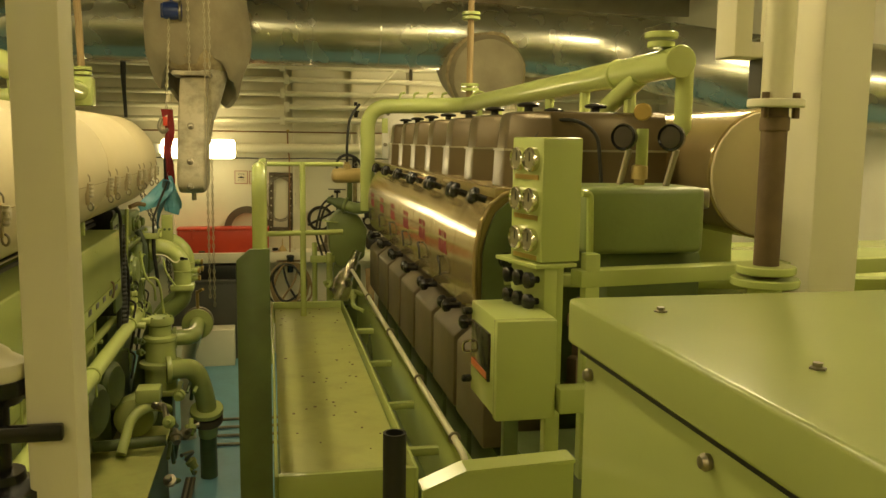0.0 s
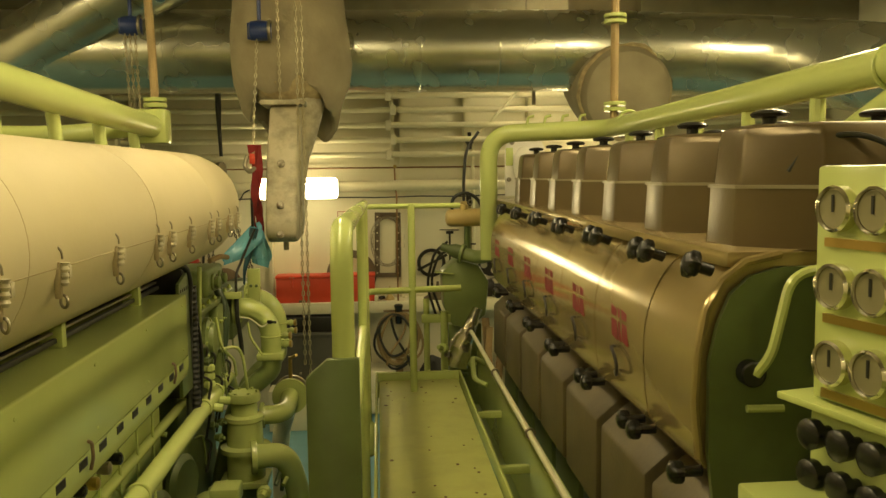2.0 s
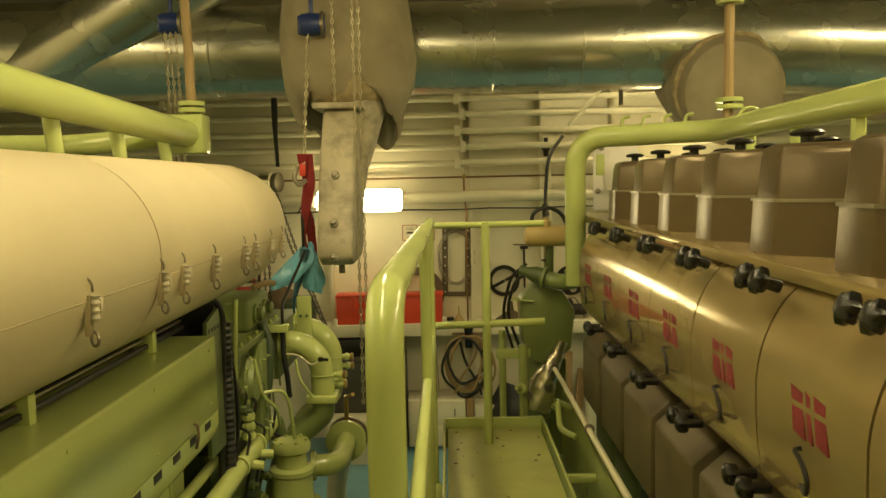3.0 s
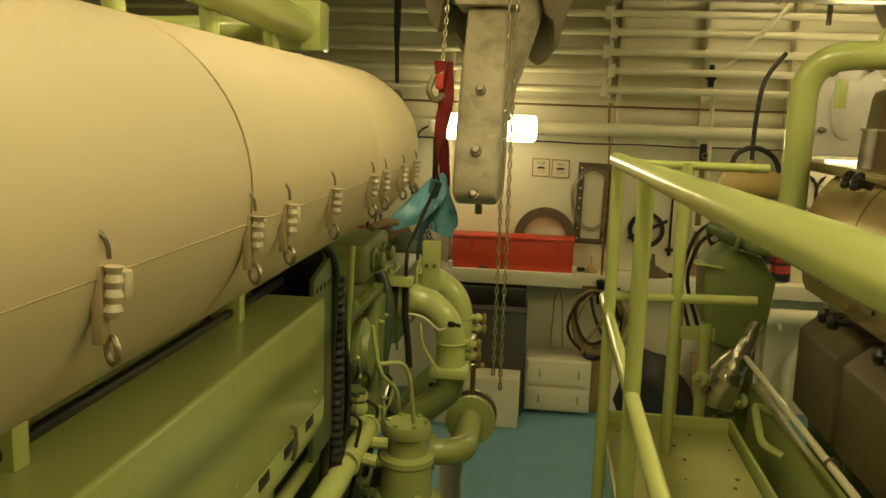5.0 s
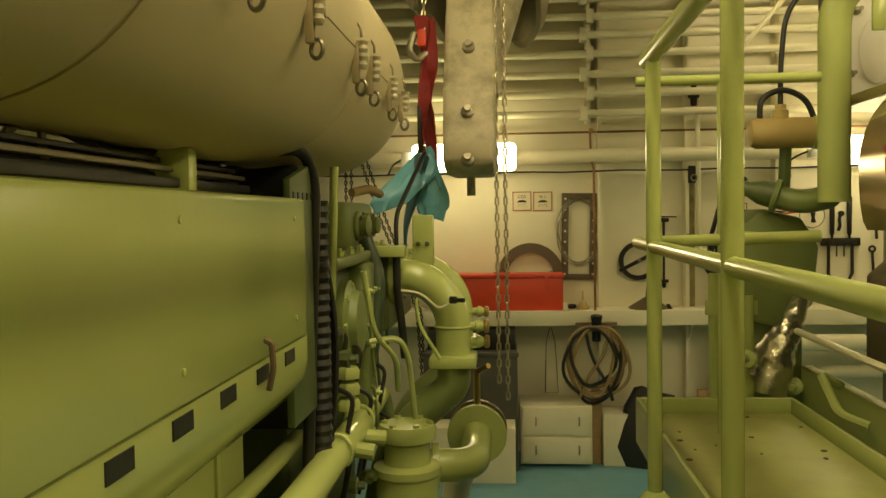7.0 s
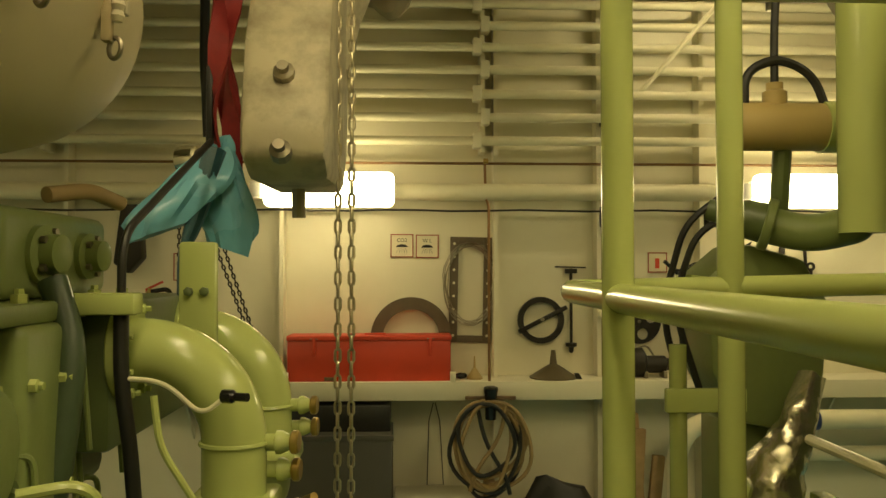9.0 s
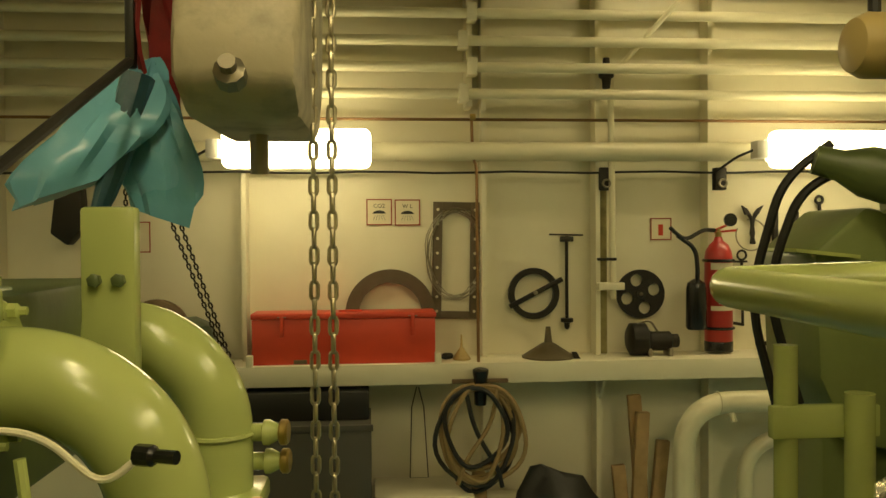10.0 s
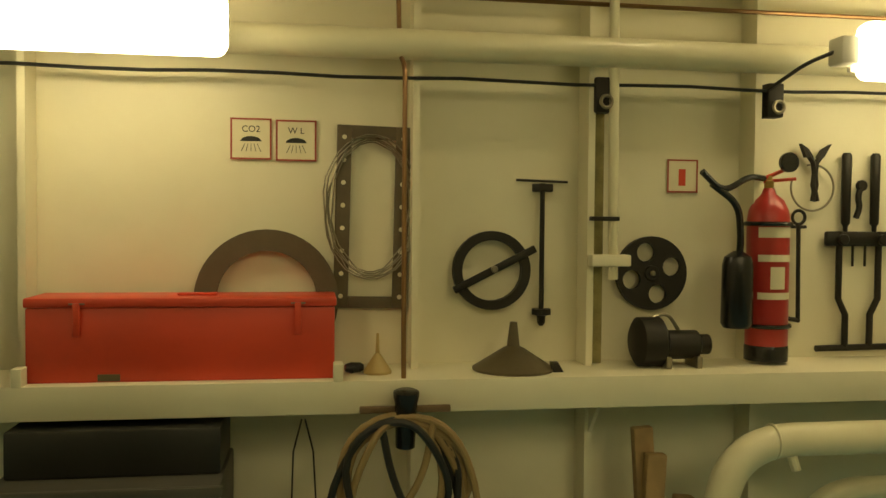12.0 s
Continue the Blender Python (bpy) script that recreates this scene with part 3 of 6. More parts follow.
for r in range(2):
    for c in range(3):
        part("valve_knob", moved(lathe((0.012, 0.03 + c * 0.052, 1.895 - r * 0.055), (-1, 0, 0), [(0, 0.009), (0.018, 0.009), (0.02, 0.02), (0.035, 0.021), (0.04, 0.012)], 12), RG), KNOB, gp)
part("stand", box(0.80, 0.84, 2.2, 2.24, 0.7, 1.95, 0.003), GREEN, gp)
cbx = thing("control_box", (0.58, 2.13, 1.58), "pale green control box with a dark display", "control box")
part("case", box(0.513, 0.66, 2.03, 2.27, 1.585, 1.825, 0.005), GREEN, cbx)
part("door", box(0.508, 0.655, 1.995, 2.026, 1.585, 1.825, 0.005), GREEN, cbx)
part("knob", disc((0.51, 2.25, 1.80), (-1, 0, 0), 0.01, 0.025), KNOB, cbx)
part("knob", disc((0.51, 2.25, 1.62), (-1, 0, 0), 0.01, 0.025), KNOB, cbx)
part("handle", tube([(0.51, 2.26, 1.72), (0.49, 2.26, 1.715), (0.49, 2.26, 1.69), (0.51, 2.26, 1.69)], 0.004, bend=0.008, sides=6), CHROME, cbx)
part("warning_strip", box(0.5045, 0.5065, 2.08, 2.23, 1.665, 1.682), ORANGE, cbx)
part("display", box(0.506, 0.514, 2.07, 2.24, 1.66, 1.78, 0.002), GLASS_DARK, cbx, "dark display screen")
part("stand", box(0.60, 0.64, 2.24, 2.27, 0.7, 1.585, 0.003), GREEN_DARK, cbx)
part("door_seam", box(0.5105, 0.6525, 2.0255, 2.0305, 1.588, 1.822), BLACK, cbx)

# alternator housing beside the upper deck
alt = thing("alternator_housing", (1.5, 0.2, DECK), "large pale green sheet steel alternator housing", "housing")
part("body", box(0.45, 2.4, -1.4, 1.30, DECK, 1.935, 0.008), GREEN, alt)
part("lid", box(0.43, 2.42, -1.42, 1.32, 1.942, 2.01, 0.007, seg=3), GREEN, alt)
part("rubber_seal", box(0.444, 0.45, -1.4, 1.30, 1.930, 1.941), BLACK, alt, "black rubber seal under the lid")
for y in (0.78, -0.1):
    part("panel_joint", box(0.4485, 0.4505, y - 0.002, y + 0.002, DECK, 1.925), BLACK, alt)
for y in (0.05, 0.62, 0.93, 1.27):
    part("latch", lathe((0.45, y, 1.905), (-1, 0, 0), [(0, 0.009), (0.006, 0.010), (0.011, 0.007), (0.012, 0.003)], 12), STEEL, alt)
for x, y in ((0.52, 1.2), (0.55, 0.9), (0.55, 0.45), (1.0, 1.2), (1.5, 1.2)):
    part("lid_bolt", lathe((x, y, 2.01), (0, 0, 1), [(0, 0.009), (0.002, 0.009), (0.003, 0.0055), (0.007, 0.0055)], 6), STEEL, alt)

# silencer, and the pipe and column before it
sil = thing("silencer", (1.75, 4.0, 1.9), "cream lagged exhaust silencer with a flat end", "silencer")
part("shell", lathe((1.53, 2.55, 2.145), (0, 1, 0), [(0.0, 0.19), (0.004, 0.204), (0.02, 0.207), (2.2, 0.207), (2.3, 0.1)], 48), BRONZE, sil)
part("end_disc", disc((1.53, 2.54, 2.145), (0, 1, 0), 0.198, 0.012), COVER, sil)
part("saddle", box(1.43, 1.63, 2.9, 2.95, 0.7, 1.96, 0.01), GREEN, sil)
part("saddle", box(1.43, 1.63, 4.2, 4.25, 0.7, 1.96, 0.01), GREEN, sil)
col = solo("steel_column", box(1.45, 1.60, 2.2, 2.4, DECK, ZC, 0.006), CREAM, "cream painted square steel column", "column", kind="structure")
vp = thing("vent_pipe", (1.17, 1.96, DECK), "rusty brown vent pipe with flanges", "pipe")
part("pipe", tube([(1.17, 1.97, 1.7), (1.17, 1.97, 2.33)], 0.03, sides=18), RUST, vp)
part("flange", disc((1.17, 1.97, 2.325), (0, 0, 1), 0.065, 0.02), CREAM, vp)
part("flange", disc((1.17, 1.97, 1.93), (0, 0, 1), 0.07, 0.02), GREEN, vp)
part("upper_pipe", tube([(1.17, 1.97, 2.34), (1.17, 1.97, ZC)], 0.035, sides=18), CREAM_PIPE, vp)

# foreground post
solo("post_column", box(-0.288, -0.232, 1.18, 1.25, DECK, ZC, 0.005), CREAM, "cream painted square steel post", "post")

# walkway platform with guard rail
pf = thing("walkway_platform", (0.24, 4.2, 0), "raised pale green walkway platform with a kerb", "platform")
part("plate", box(0.02, 0.45, 2.84, 5.74, 1.10, 1.12, 0.003), GREEN_PLATE, pf)
for x0, x1, y0, y1 in ((0.0, 0.012, 2.80, 5.78), (0.458, 0.47, 2.80, 5.78), (0.012, 0.458, 5.755, 5.78), (0.012, 0.458, 2.80, 2.825)):
    part("kerb", box(x0, x1, y0, y1, 1.02, 1.16, 0.003), GREEN, pf)
for y in (3.0, 4.3, 5.6):
    for x in (0.03, 0.41):
        part("leg", box(x, x + 0.03, y, y + 0.03, 0, 1.1, 0.002), GREEN, pf)
gr = thing("guard_rail", (0.0, 4.3, 1.1), "pale green tubular steel guard rail", "railing")
for y in (4.5, 5.22):
    part("post", tube([(-0.035, y, 0.95), (-0.035, y, 2.10)], 0.0178, sides=14), GREEN, gr)
part("post", tube([(0.20, 5.5, 1.1), (0.20, 5.5, 2.09)], 0.019, sides=12), GREEN, gr)
part("top_rail", tube([(-0.035, 2.78, 1.15), (-0.035, 2.78, 2.145), (-0.035, 5.3, 2.10)], 0.022, bend=0.09, sides=14), GREEN, gr)
part("post_foot", lathe((-0.035, 5.22, 0.88), (0, 0, 1), [(0, 0.02), (0.02, 0.045), (0.10, 0.05), (0.15, 0.04), (0.17, 0.022)], 18), GREEN, gr)
part("mid_rail", tube([(-0.035, 2.8, 1.63), (-0.035, 5.5, 1.645), (0.45, 5.5, 1.655)], 0.0165, bend=0.03, sides=14), GREEN, gr)
part("end_rail", tube([(-0.035, 5.5, 2.08), (0.45, 5.5, 2.08)], 0.014, sides=12), GREEN, gr)
solo("side_plate", prism([(-0.105, 0.4), (-0.005, 0.4), (-0.005, 1.905), (-0.065, 1.905), (-0.105, 1.87)], "y", 2.745, 2.765, 0.003), GREEN_DARK, "dark green steel side plate beside the rail", "plate")

# ---- ducts under the deckhead ----
duct = thing("ventilation_duct", (0, 7.4, 3.1), "large round galvanised ventilation duct with seams", "duct")
part("run", tube([(X0, 7.4, 3.12), (1.25, 7.4, 3.12), (1.7, 7.4, 3.12), (3.0, 7.0, 3.0), (3.5, 6.0, 2.75), (X1, 5.2, 2.6)], 0.29, bend=0.4, sides=40, steps=8), GALV, duct)
for x in (-3.2, -2.3, -1.4, -0.2, 0.35, 0.9, 1.6):
    part("seam", torus((x, 7.4, 3.12), (1, 0, 0), 0.291, 0.006, 6, 40), GALV, duct)
part("branch", tube([(-2.6, 7.35, 3.0), (-1.9, 7.2, 3.35), (-1.2, 7.1, 3.7)], 0.24, bend=0.3, sides=36), GALV, duct)
part("branch_can", lathe((1.25, 7.75, 2.86), (0, 0, 1), [(0, 0.075), (0.01, 0.085), (0.2, 0.085)], 28), CHROME, duct)
part("can_stem", tube([(1.25, 7.75, 2.86), (1.25, 7.75, 2.76)], 0.015, sides=8), STEEL, duct)

# lagged exhaust elbow and the swan-neck casting
lag = thing("lagged_exhaust_pipe", (-0.45, 6.6, 2.7), "grey cloth lagged exhaust pipe with a ragged end", "pipe")
LAG = Vector((-0.50, 6.72))


def rim_height(a):
    """Height of the torn lower rim by direction: high before, low at the back and on the casting's open side."""
    c, q = math.cos(a), math.sin(a)
    return 2.64 - 0.15 * q + 0.02 * c - 0.09 * max(0, c) ** 2 + 0.03 * math.sin(5 * a + 1) + 0.012 * math.sin(13 * a)


rings = []
for h, r in ((0, 0.325), (0.2, 0.33), (0.42, 0.35), (0.58, 0.37), (0.7, 0.378), (0.8, 0.37), (0.88, 0.345), (0.95, 0.315), (0.985, 0.295), (1.0, 0.275), (0.985, 0.255), (0.9, 0.255), (0.7, 0.27)):
    ring = []
    for j in range(64):
        a = 2 * math.pi * j / 64
        p = Vector((LAG.x + r * math.cos(a), LAG.y + r * math.sin(a), ZC - h * (ZC - rim_height(a))))
        ring.append(p + noise.noise_vector(p * 4) * 0.028 * h + noise.noise_vector(p * 17) * 0.010 * h)
    rings.append(ring)
part("lagging", ring_sweep(rings, closed_ends=False), CLOTH, lag)
bm = lathe((-0.50, 6.69, 2.98), (0, -0.1, -1), [(0, 0.27), (0.10, 0.275), (0.20, 0.26), (0.27, 0.20), (0.30, 0.13)], 48)
for v in bm.verts:
    v.co += noise.noise_vector(v.co * 22) * 0.022
part("torn_insulation", bm, RAGGED, lag, "torn brown insulation wool")
part("inner_pipe", tube([(-0.475, 6.55, 2.20), (-0.46, 6.64, 2.5), (-0.47, 6.72, 3.05)], lambda k: 0.06 + 0.12 * k, bend=0.2, sides=30), DIRTY, lag, "dirty cream exhaust pipe inside the lagging")
lag2 = thing("lagged_exhaust_elbow", (1.77, 7.3, 2.6), "brown cloth lagged exhaust elbow below the duct", "pipe")
bm = lathe((1.77, 7.75, 2.94), (0, -1, -0.22), [(0, 0.30), (0.25, 0.325), (0.5, 0.335), (0.68, 0.325), (0.76, 0.29), (0.79, 0.22), (0.80, 0.05)], 48)
for v in bm.verts:
    v.co += noise.noise_vector(v.co * 5) * 0.022
part("lagging", bm, CLOTH, lag2)
bm = torus((1.77, 7.08, 2.79), (0, 1, 0.22), 0.325, 0.014, 8, 44)
for v in bm.verts:
    v.co += noise.noise_vector(v.co * 14) * 0.02
part("lacing", bm, RAGGED, lag2)
part("riser", tube([(1.77, 7.55, 2.98), (1.77, 7.62, 3.3), (1.77, 7.62, ZC)], 0.27, bend=0.2, sides=32), CLOTH, lag2)
neck = thing("swan_neck_casting", (-0.52, 6.3, 1.82), "dirty cream curved casting with bolted cover", "casting")
part("body", prism([(6.55, 2.66), (6.36, 2.66), (6.18, 2.42), (6.06, 2.16), (5.985, 1.97), (5.99, 1.90), (6.08, 1.862), (6.45, 1.87), (6.58, 1.98), (6.65, 2.4)], "x", -0.60, -0.425, 0.022), DIRTY, neck)
part("flange", box(-0.65, -0.39, 6.3, 6.62, 2.66, 2.69, 0.006), DIRTY, neck)
for y, z in ((6.135, 2.305), (6.035, 2.07), (5.99, 1.905)):
    part("bolt", lathe((-0.515, y, z), (0, -1, 0.4), [(0, 0.022), (0.025, 0.022), (0.03, 0.012), (0.045, 0.012)], 10), STEEL, neck)
part("stub", tube([(-0.52, 6.30, 1.88), (-0.52, 6.31, 1.80)], 0.016, sides=10), STEEL, neck)

# ---- toolbox on the shelf ----
tb = thing("toolbox", (-0.47, 9.13, 1.06), "red painted steel toolbox with two latches", "toolbox")
part("body", box(-0.925, -0.015, 9.05, 9.25, 1.06, 1.285, 0.006), RED, tb)
part("lid", box(-0.93, -0.01, 9.045, 9.255, 1.286, 1.315, 0.006), RED, tb)


# ---- small things on the north wall ----


def text_mesh(body, size, m):
    cu = bpy.data.curves.new("lettering", "FONT")
    cu.body, cu.size, cu.align_x, cu.align_y, cu.extrude = body, size, "CENTER", "CENTER", 0.0008
    tmp = bpy.data.objects.new("lettering", cu)
    me = bpy.data.meshes.new_from_object(tmp)
    own = bmesh.new()
    own.from_mesh(me)
    bpy.data.objects.remove(tmp)
    bpy.data.meshes.remove(me)
    return moved(own, m)


WY = Y1 - 0.004
UPRIGHT = Matrix.Rotation(radians(90), 4, "X")
REDLINE = material("red_print", (0.32, 0.05, 0.03), 0.6, vary=0.1, bump=0)
PAPER = material("yellowed_sign_plate", (0.70, 0.64, 0.45), 0.5, vary=0.04, bump=0.02)


def sign(x0, x1, z0, z1, label, word=""):
    t = thing("safety_sign", ((x0 + x1) / 2, WY, z0), label, "sign", group="wall signs")
    part("plate", box(x0, x1, WY - 0.003, WY + 0.002, z0, z1), PAPER, t)
    w = 0.006
    bm = box(x0, x1, WY - 0.0045, WY - 0.003, z0, z0 + w)
    box(x0, x1, WY - 0.0045, WY - 0.003, z1 - w, z1, bm=bm)
    box(x0, x0 + w, WY - 0.0045, WY - 0.003, z0 + w, z1 - w, bm=bm)
    box(x1 - w, x1, WY - 0.0045, WY - 0.003, z0 + w, z1 - w, bm=bm)
    part("border", bm, REDLINE, t, "red printed border")
    xm, zm = (x0 + x1) / 2, (z0 + z1) / 2
    if word:
        part("lettering", text_mesh(word, 0.03, Matrix.Translation((xm, WY - 0.0035, zm + 0.032)) @ UPRIGHT), BLACK, t)
        part("nozzle_symbol", prism([(xm + u, zm + v) for u, v in [(-0.036, -0.008), (0.036, -0.008)] + arc(0, -0.008, 0.036, 10, 170, 8)][:2] + [(xm + u, zm + v * 0.5 - 0.004) for u, v in arc(0, -0.008, 0.034, 10, 170, 8)], "y", WY - 0.0045, WY - 0.003), BLACK, t)
        for k in range(5):
            part("spray_line", tube([(xm - 0.02 + 0.01 * k, WY - 0.004, zm - 0.016), (xm + (-0.02 + 0.01 * k) * 1.6, WY - 0.004, zm - 0.042)], 0.0012, sides=4), BLACK, t)
    return t


sign(-0.357, -0.222, 1.755, 1.893, "small white sign with a red border and spray symbol", "CO2")
sign(-0.208, -0.073, 1.752, 1.890, "small white sign with a red border and spray symbol", "W L")
s3 = sign(1.178, 1.295, 1.665, 1.785, "small white fire extinguisher sign with a red border")
part("extinguisher_symbol", box(1.222, 1.248, WY - 0.0045, WY - 0.003, 1.69, 1.75, 0.0), RED, s3)
sign(-1.62, -1.47, 1.62, 1.78, "small white sign with a red border")

GASK = material("brown_gasket", (0.11, 0.085, 0.05), 0.75, vary=0.2, scale=12, bump=0.3)
IRON = material("black_iron_tool", (0.022, 0.019, 0.014), 0.5, metal=0.4, vary=0.2, bump=0.15)

# hanging gasket frame
gk = thing("gasket_frame", (0.11, 9.29, 1.25), "long brown rectangular gasket hung on the wall", "gasket")
GM = Matrix.Translation((0.115, 9.29, 1.565)) @ Matrix.Rotation(radians(1.2), 4, "Y")
for u0, u1, v0, v1 in ((-0.125, -0.075, -0.31, 0.31), (0.075, 0.125, -0.31, 0.31), (-0.075, 0.075, 0.265, 0.31), (-0.075, 0.075, -0.31, -0.27)):
    part("bar", moved(box(u0, u1, -0.006, 0.006, v0, v1, 0.002), GM), GASK, gk)
for k in range(8):
    for u in (-0.1, 0.1):
        part("bolt_hole", moved(disc((u, -0.006, -0.27 + 0.077 * k), (0, -1, 0), 0.008, 0.002, 0.0005, 12), GM), PAPER, gk)
wl = thing("wire_loops", (0.1, 9.28, 1.3), "loops of thin grey wire hung on the gasket", "wire")
random.seed(5)
for k in range(5):
    pts = []
    for i in range(30):
        a = 2 * math.pi * i / 30
        pts.append((0.11 + (0.13 + 0.008 * k) * math.cos(a) + random.uniform(-0.006, 0.006), 9.275 - 0.002 * k, 1.60 + (0.22 + 0.006 * k) * math.sin(a)))
    part("wire", tube(pts, 0.0025, sides=5, loop=True), STEEL, wl)

# ring gasket behind the toolbox
solo("ring_gasket", lathe((-0.235, 9.285, 1.285), (0, -1, 0), [(0.0, 0.165), (0.0, 0.237), (0.018, 0.237), (0.018, 0.165), (0.0, 0.165)], 48), GASK, "large dark ring gasket leaning behind the toolbox", "gasket")

# ring with cross bar and the T key
rg = thing("ring_tool", (0.53, 9.28, 1.25), "black ring tool with a cross bar on the wall", "tool")
part("ring", lathe((0.53, 9.295, 1.385), (0, -1, 0), [(0, 0.105), (0, 0.137), (0.03, 0.137), (0.03, 0.105), (0, 0.105)], 40), IRON, rg)
part("bar", moved(box(-0.15, 0.17, -0.008, 0.008, -0.013, 0.013, 0.003), Matrix.Translation((0.53, 9.262, 1.385)) @ Matrix.Rotation(radians(-27), 4, "Y")), IRON, rg)
part("bolt", disc((0.535, 9.262, 1.39), (0, -1, 0), 0.012, 0.02), STEEL, rg)
tk = thing("tee_key", (0.71, 9.28, 1.2), "black iron T-handled key on the wall", "tool")
part("shaft", tube([(0.71, 9.28, 1.69), (0.71, 9.28, 1.22)], 0.009, sides=8), IRON, tk)
part("handle", tube([(0.615, 9.28, 1.70), (0.80, 9.28, 1.695)], 0.0045, sides=8), IRON, tk)
part("collar", box(0.675, 0.745, 9.265, 9.295, 1.66, 1.688, 0.004), IRON, tk)
part("foot", lathe((0.71, 9.28, 1.25), (0, 0, -1), [(0, 0.034), (0.02, 0.034), (0.024, 0.016), (0.05, 0.014), (0.06, 0.006)], 10), IRON, tk)

# iron disc with four round holes


def pierced_disc(cx, cz, y0, y1, R, holes, r, ring):
    """A flat round plate with a ring of round holes through it."""
    own = bmesh.new()
    loops = [(cx, cz, R, 40)] + [(cx + ring * math.cos(2 * math.pi * k / holes + 0.3), cz + ring * math.sin(2 * math.pi * k / holes + 0.3), r, 16) for k in range(holes)]
    edges = []
    for ux, uz, rad, n in loops:
        vs = [own.verts.new((ux + rad * math.cos(2 * math.pi * i / n), y0, uz + rad * math.sin(2 * math.pi * i / n))) for i in range(n)]
        edges += [own.edges.new((vs[i], vs[(i + 1) % n])) for i in range(n)]
    bmesh.ops.triangle_fill(own, use_beauty=True, use_dissolve=False, edges=edges)
    got = bmesh.ops.extrude_face_region(own, geom=list(own.faces))
    for v in (e for e in got["geom"] if isinstance(e, bmesh.types.BMVert)):
        v.co.y = y1
    return own


wh = thing("pierced_disc", (1.115, 9.28, 1.24), "black iron disc with four round holes on the wall", "tool")
part("plate", pierced_disc(1.115, 1.375, 9.295, 9.275, 0.132, 4, 0.034, 0.078), IRON, wh)
part("hub", disc((1.115, 9.295, 1.375), (0, -1, 0), 0.028, 0.026), IRON, wh)
part("centre_bolt", disc((1.115, 9.273, 1.375), (0, -1, 0), 0.01, 0.012), STEEL, wh)

# cream drain pipe with a valve
dp = thing("drain_pipe", (0.93, 9.2, 1.3), "thin cream pipe with a small valve and clamps", "pipe")
part("pipe", tube([(0.925, 9.18, 2.54), (0.935, 9.18, 1.36)], 0.017, sides=12), CREAM_PIPE, dp)
part("sloping_pipe", tube([(0.92, 9.17, 2.52), (1.3, 9.05, 2.95), (1.6, 9.0, 3.3)], 0.014, sides=10), CREAM_PIPE, dp)
part("valve", lathe((0.90, 9.17, 2.46), (0, 0, 1), [(0, 0.02), (0.05, 0.025), (0.06, 0.04), (0.10, 0.04), (0.11, 0.02), (0.16, 0.018)], 12), IRON, dp)
part("valve_lever", tube([(0.9, 9.16, 2.545), (0.98, 9.12, 2.545)], 0.012, sides=8), RED, dp)
part("clamp", box(0.85, 0.99, 9.15, 9.2, 1.405, 1.445, 0.006), CREAM, dp)
part("clamp", box(0.85, 0.95, 9.16, 9.19, 1.56, 1.575, 0.003), IRON, dp)
solo("dirty_insulation_strip", box(0.872, 0.92, 9.24, 9.31, 1.06, 2.05, 0.006), material("stained_yellow_lagging", (0.30, 0.26, 0.11), 0.85, vary=0.35, scale=9, bump=0.6, stain=(0.05, 0.045, 0.02), stain_amount=0.9, stain_scale=6), "stained yellow insulation strip beside the stiffener", "insulation")
bk = thing("cable_bracket", (0.87, 9.22, 1.95), "black cable bracket on the stiffener", "bracket", group="cable brackets")
part("plate", box(0.865, 0.925, 9.18, 9.24, 1.93, 2.05, 0.006), IRON, bk)
part("clip", torus((0.9, 9.17, 1.965), (0, 1, 0), 0.02, 0.006, 8, 16), STEEL, bk)
bk2 = copy_thing(bk, Matrix.Translation((1.5, 9.22, 1.95)))

# fire extinguisher


def extinguisher(x, y, z, r, h, group):
    t = thing("fire_extinguisher", (x, y, z), "red fire extinguisher with black hose on the wall", "extinguisher", group=group)
    b = part("cylinder", lathe((x, y, z), (0, 0, 1), [(0, r * 0.9), (0.012, r), (h * 0.82, r), (h * 0.88, r * 0.93), (h * 0.94, r * 0.7), (h * 0.975, r * 0.35), (h * 1.01, r * 0.25)], 32), RED_DEEP, t)
    part("base_ring", lathe((x, y, z - 0.004), (0, 0, 1), [(0, r * 1.02), (0.05, r * 1.03), (0.055, r)], 32), KNOB, t)
    for z0, z1 in ((0.78, 0.72), (0.62, 0.58), (0.4, 0.36), (0.55, 0.42)):
        w = 0.9 if z0 != 0.55 else 0.35
        bm = bmesh.new()
        n = 10
        rings = [[(x + (r + 0.0015) * math.sin(radians(-60 * w + 120 * w * i / n)), y - (r + 0.0015) * math.cos(radians(-60 * w + 120 * w * i / n)), z + h * zz) for i in range(n + 1)] for zz in (z0, z1)]
        vs = [[bm.verts.new(p) for p in ring] for ring in rings]
        for i in range(n):
            bm.faces.new((vs[0][i], vs[0][i + 1], vs[1][i + 1], vs[1][i]))
        part("label_band", bm, PAPER, b, "pale printed label band")
    for zz in (0.8, 0.2):
        part("strap", torus((x, y, z + h * zz), (0, 0, 1), r + 0.004, 0.008, 8, 32), KNOB, t)
    part("valve", lathe((x, y, z + h), (0, 0, 1), [(0, 0.016), (0.03, 0.018), (0.035, 0.012), (0.05, 0.012)], 12), BRASS, t)
    part("lever", tube([(x - 0.02, y, z + h + 0.04), (x + 0.08, y - 0.02, z + h + 0.085)], 0.007, sides=8), RED, t)
    part("lever", tube([(x - 0.02, y, z + h + 0.03), (x + 0.09, y - 0.02, z + h + 0.04)], 0.006, sides=8), RED, t)
    return t


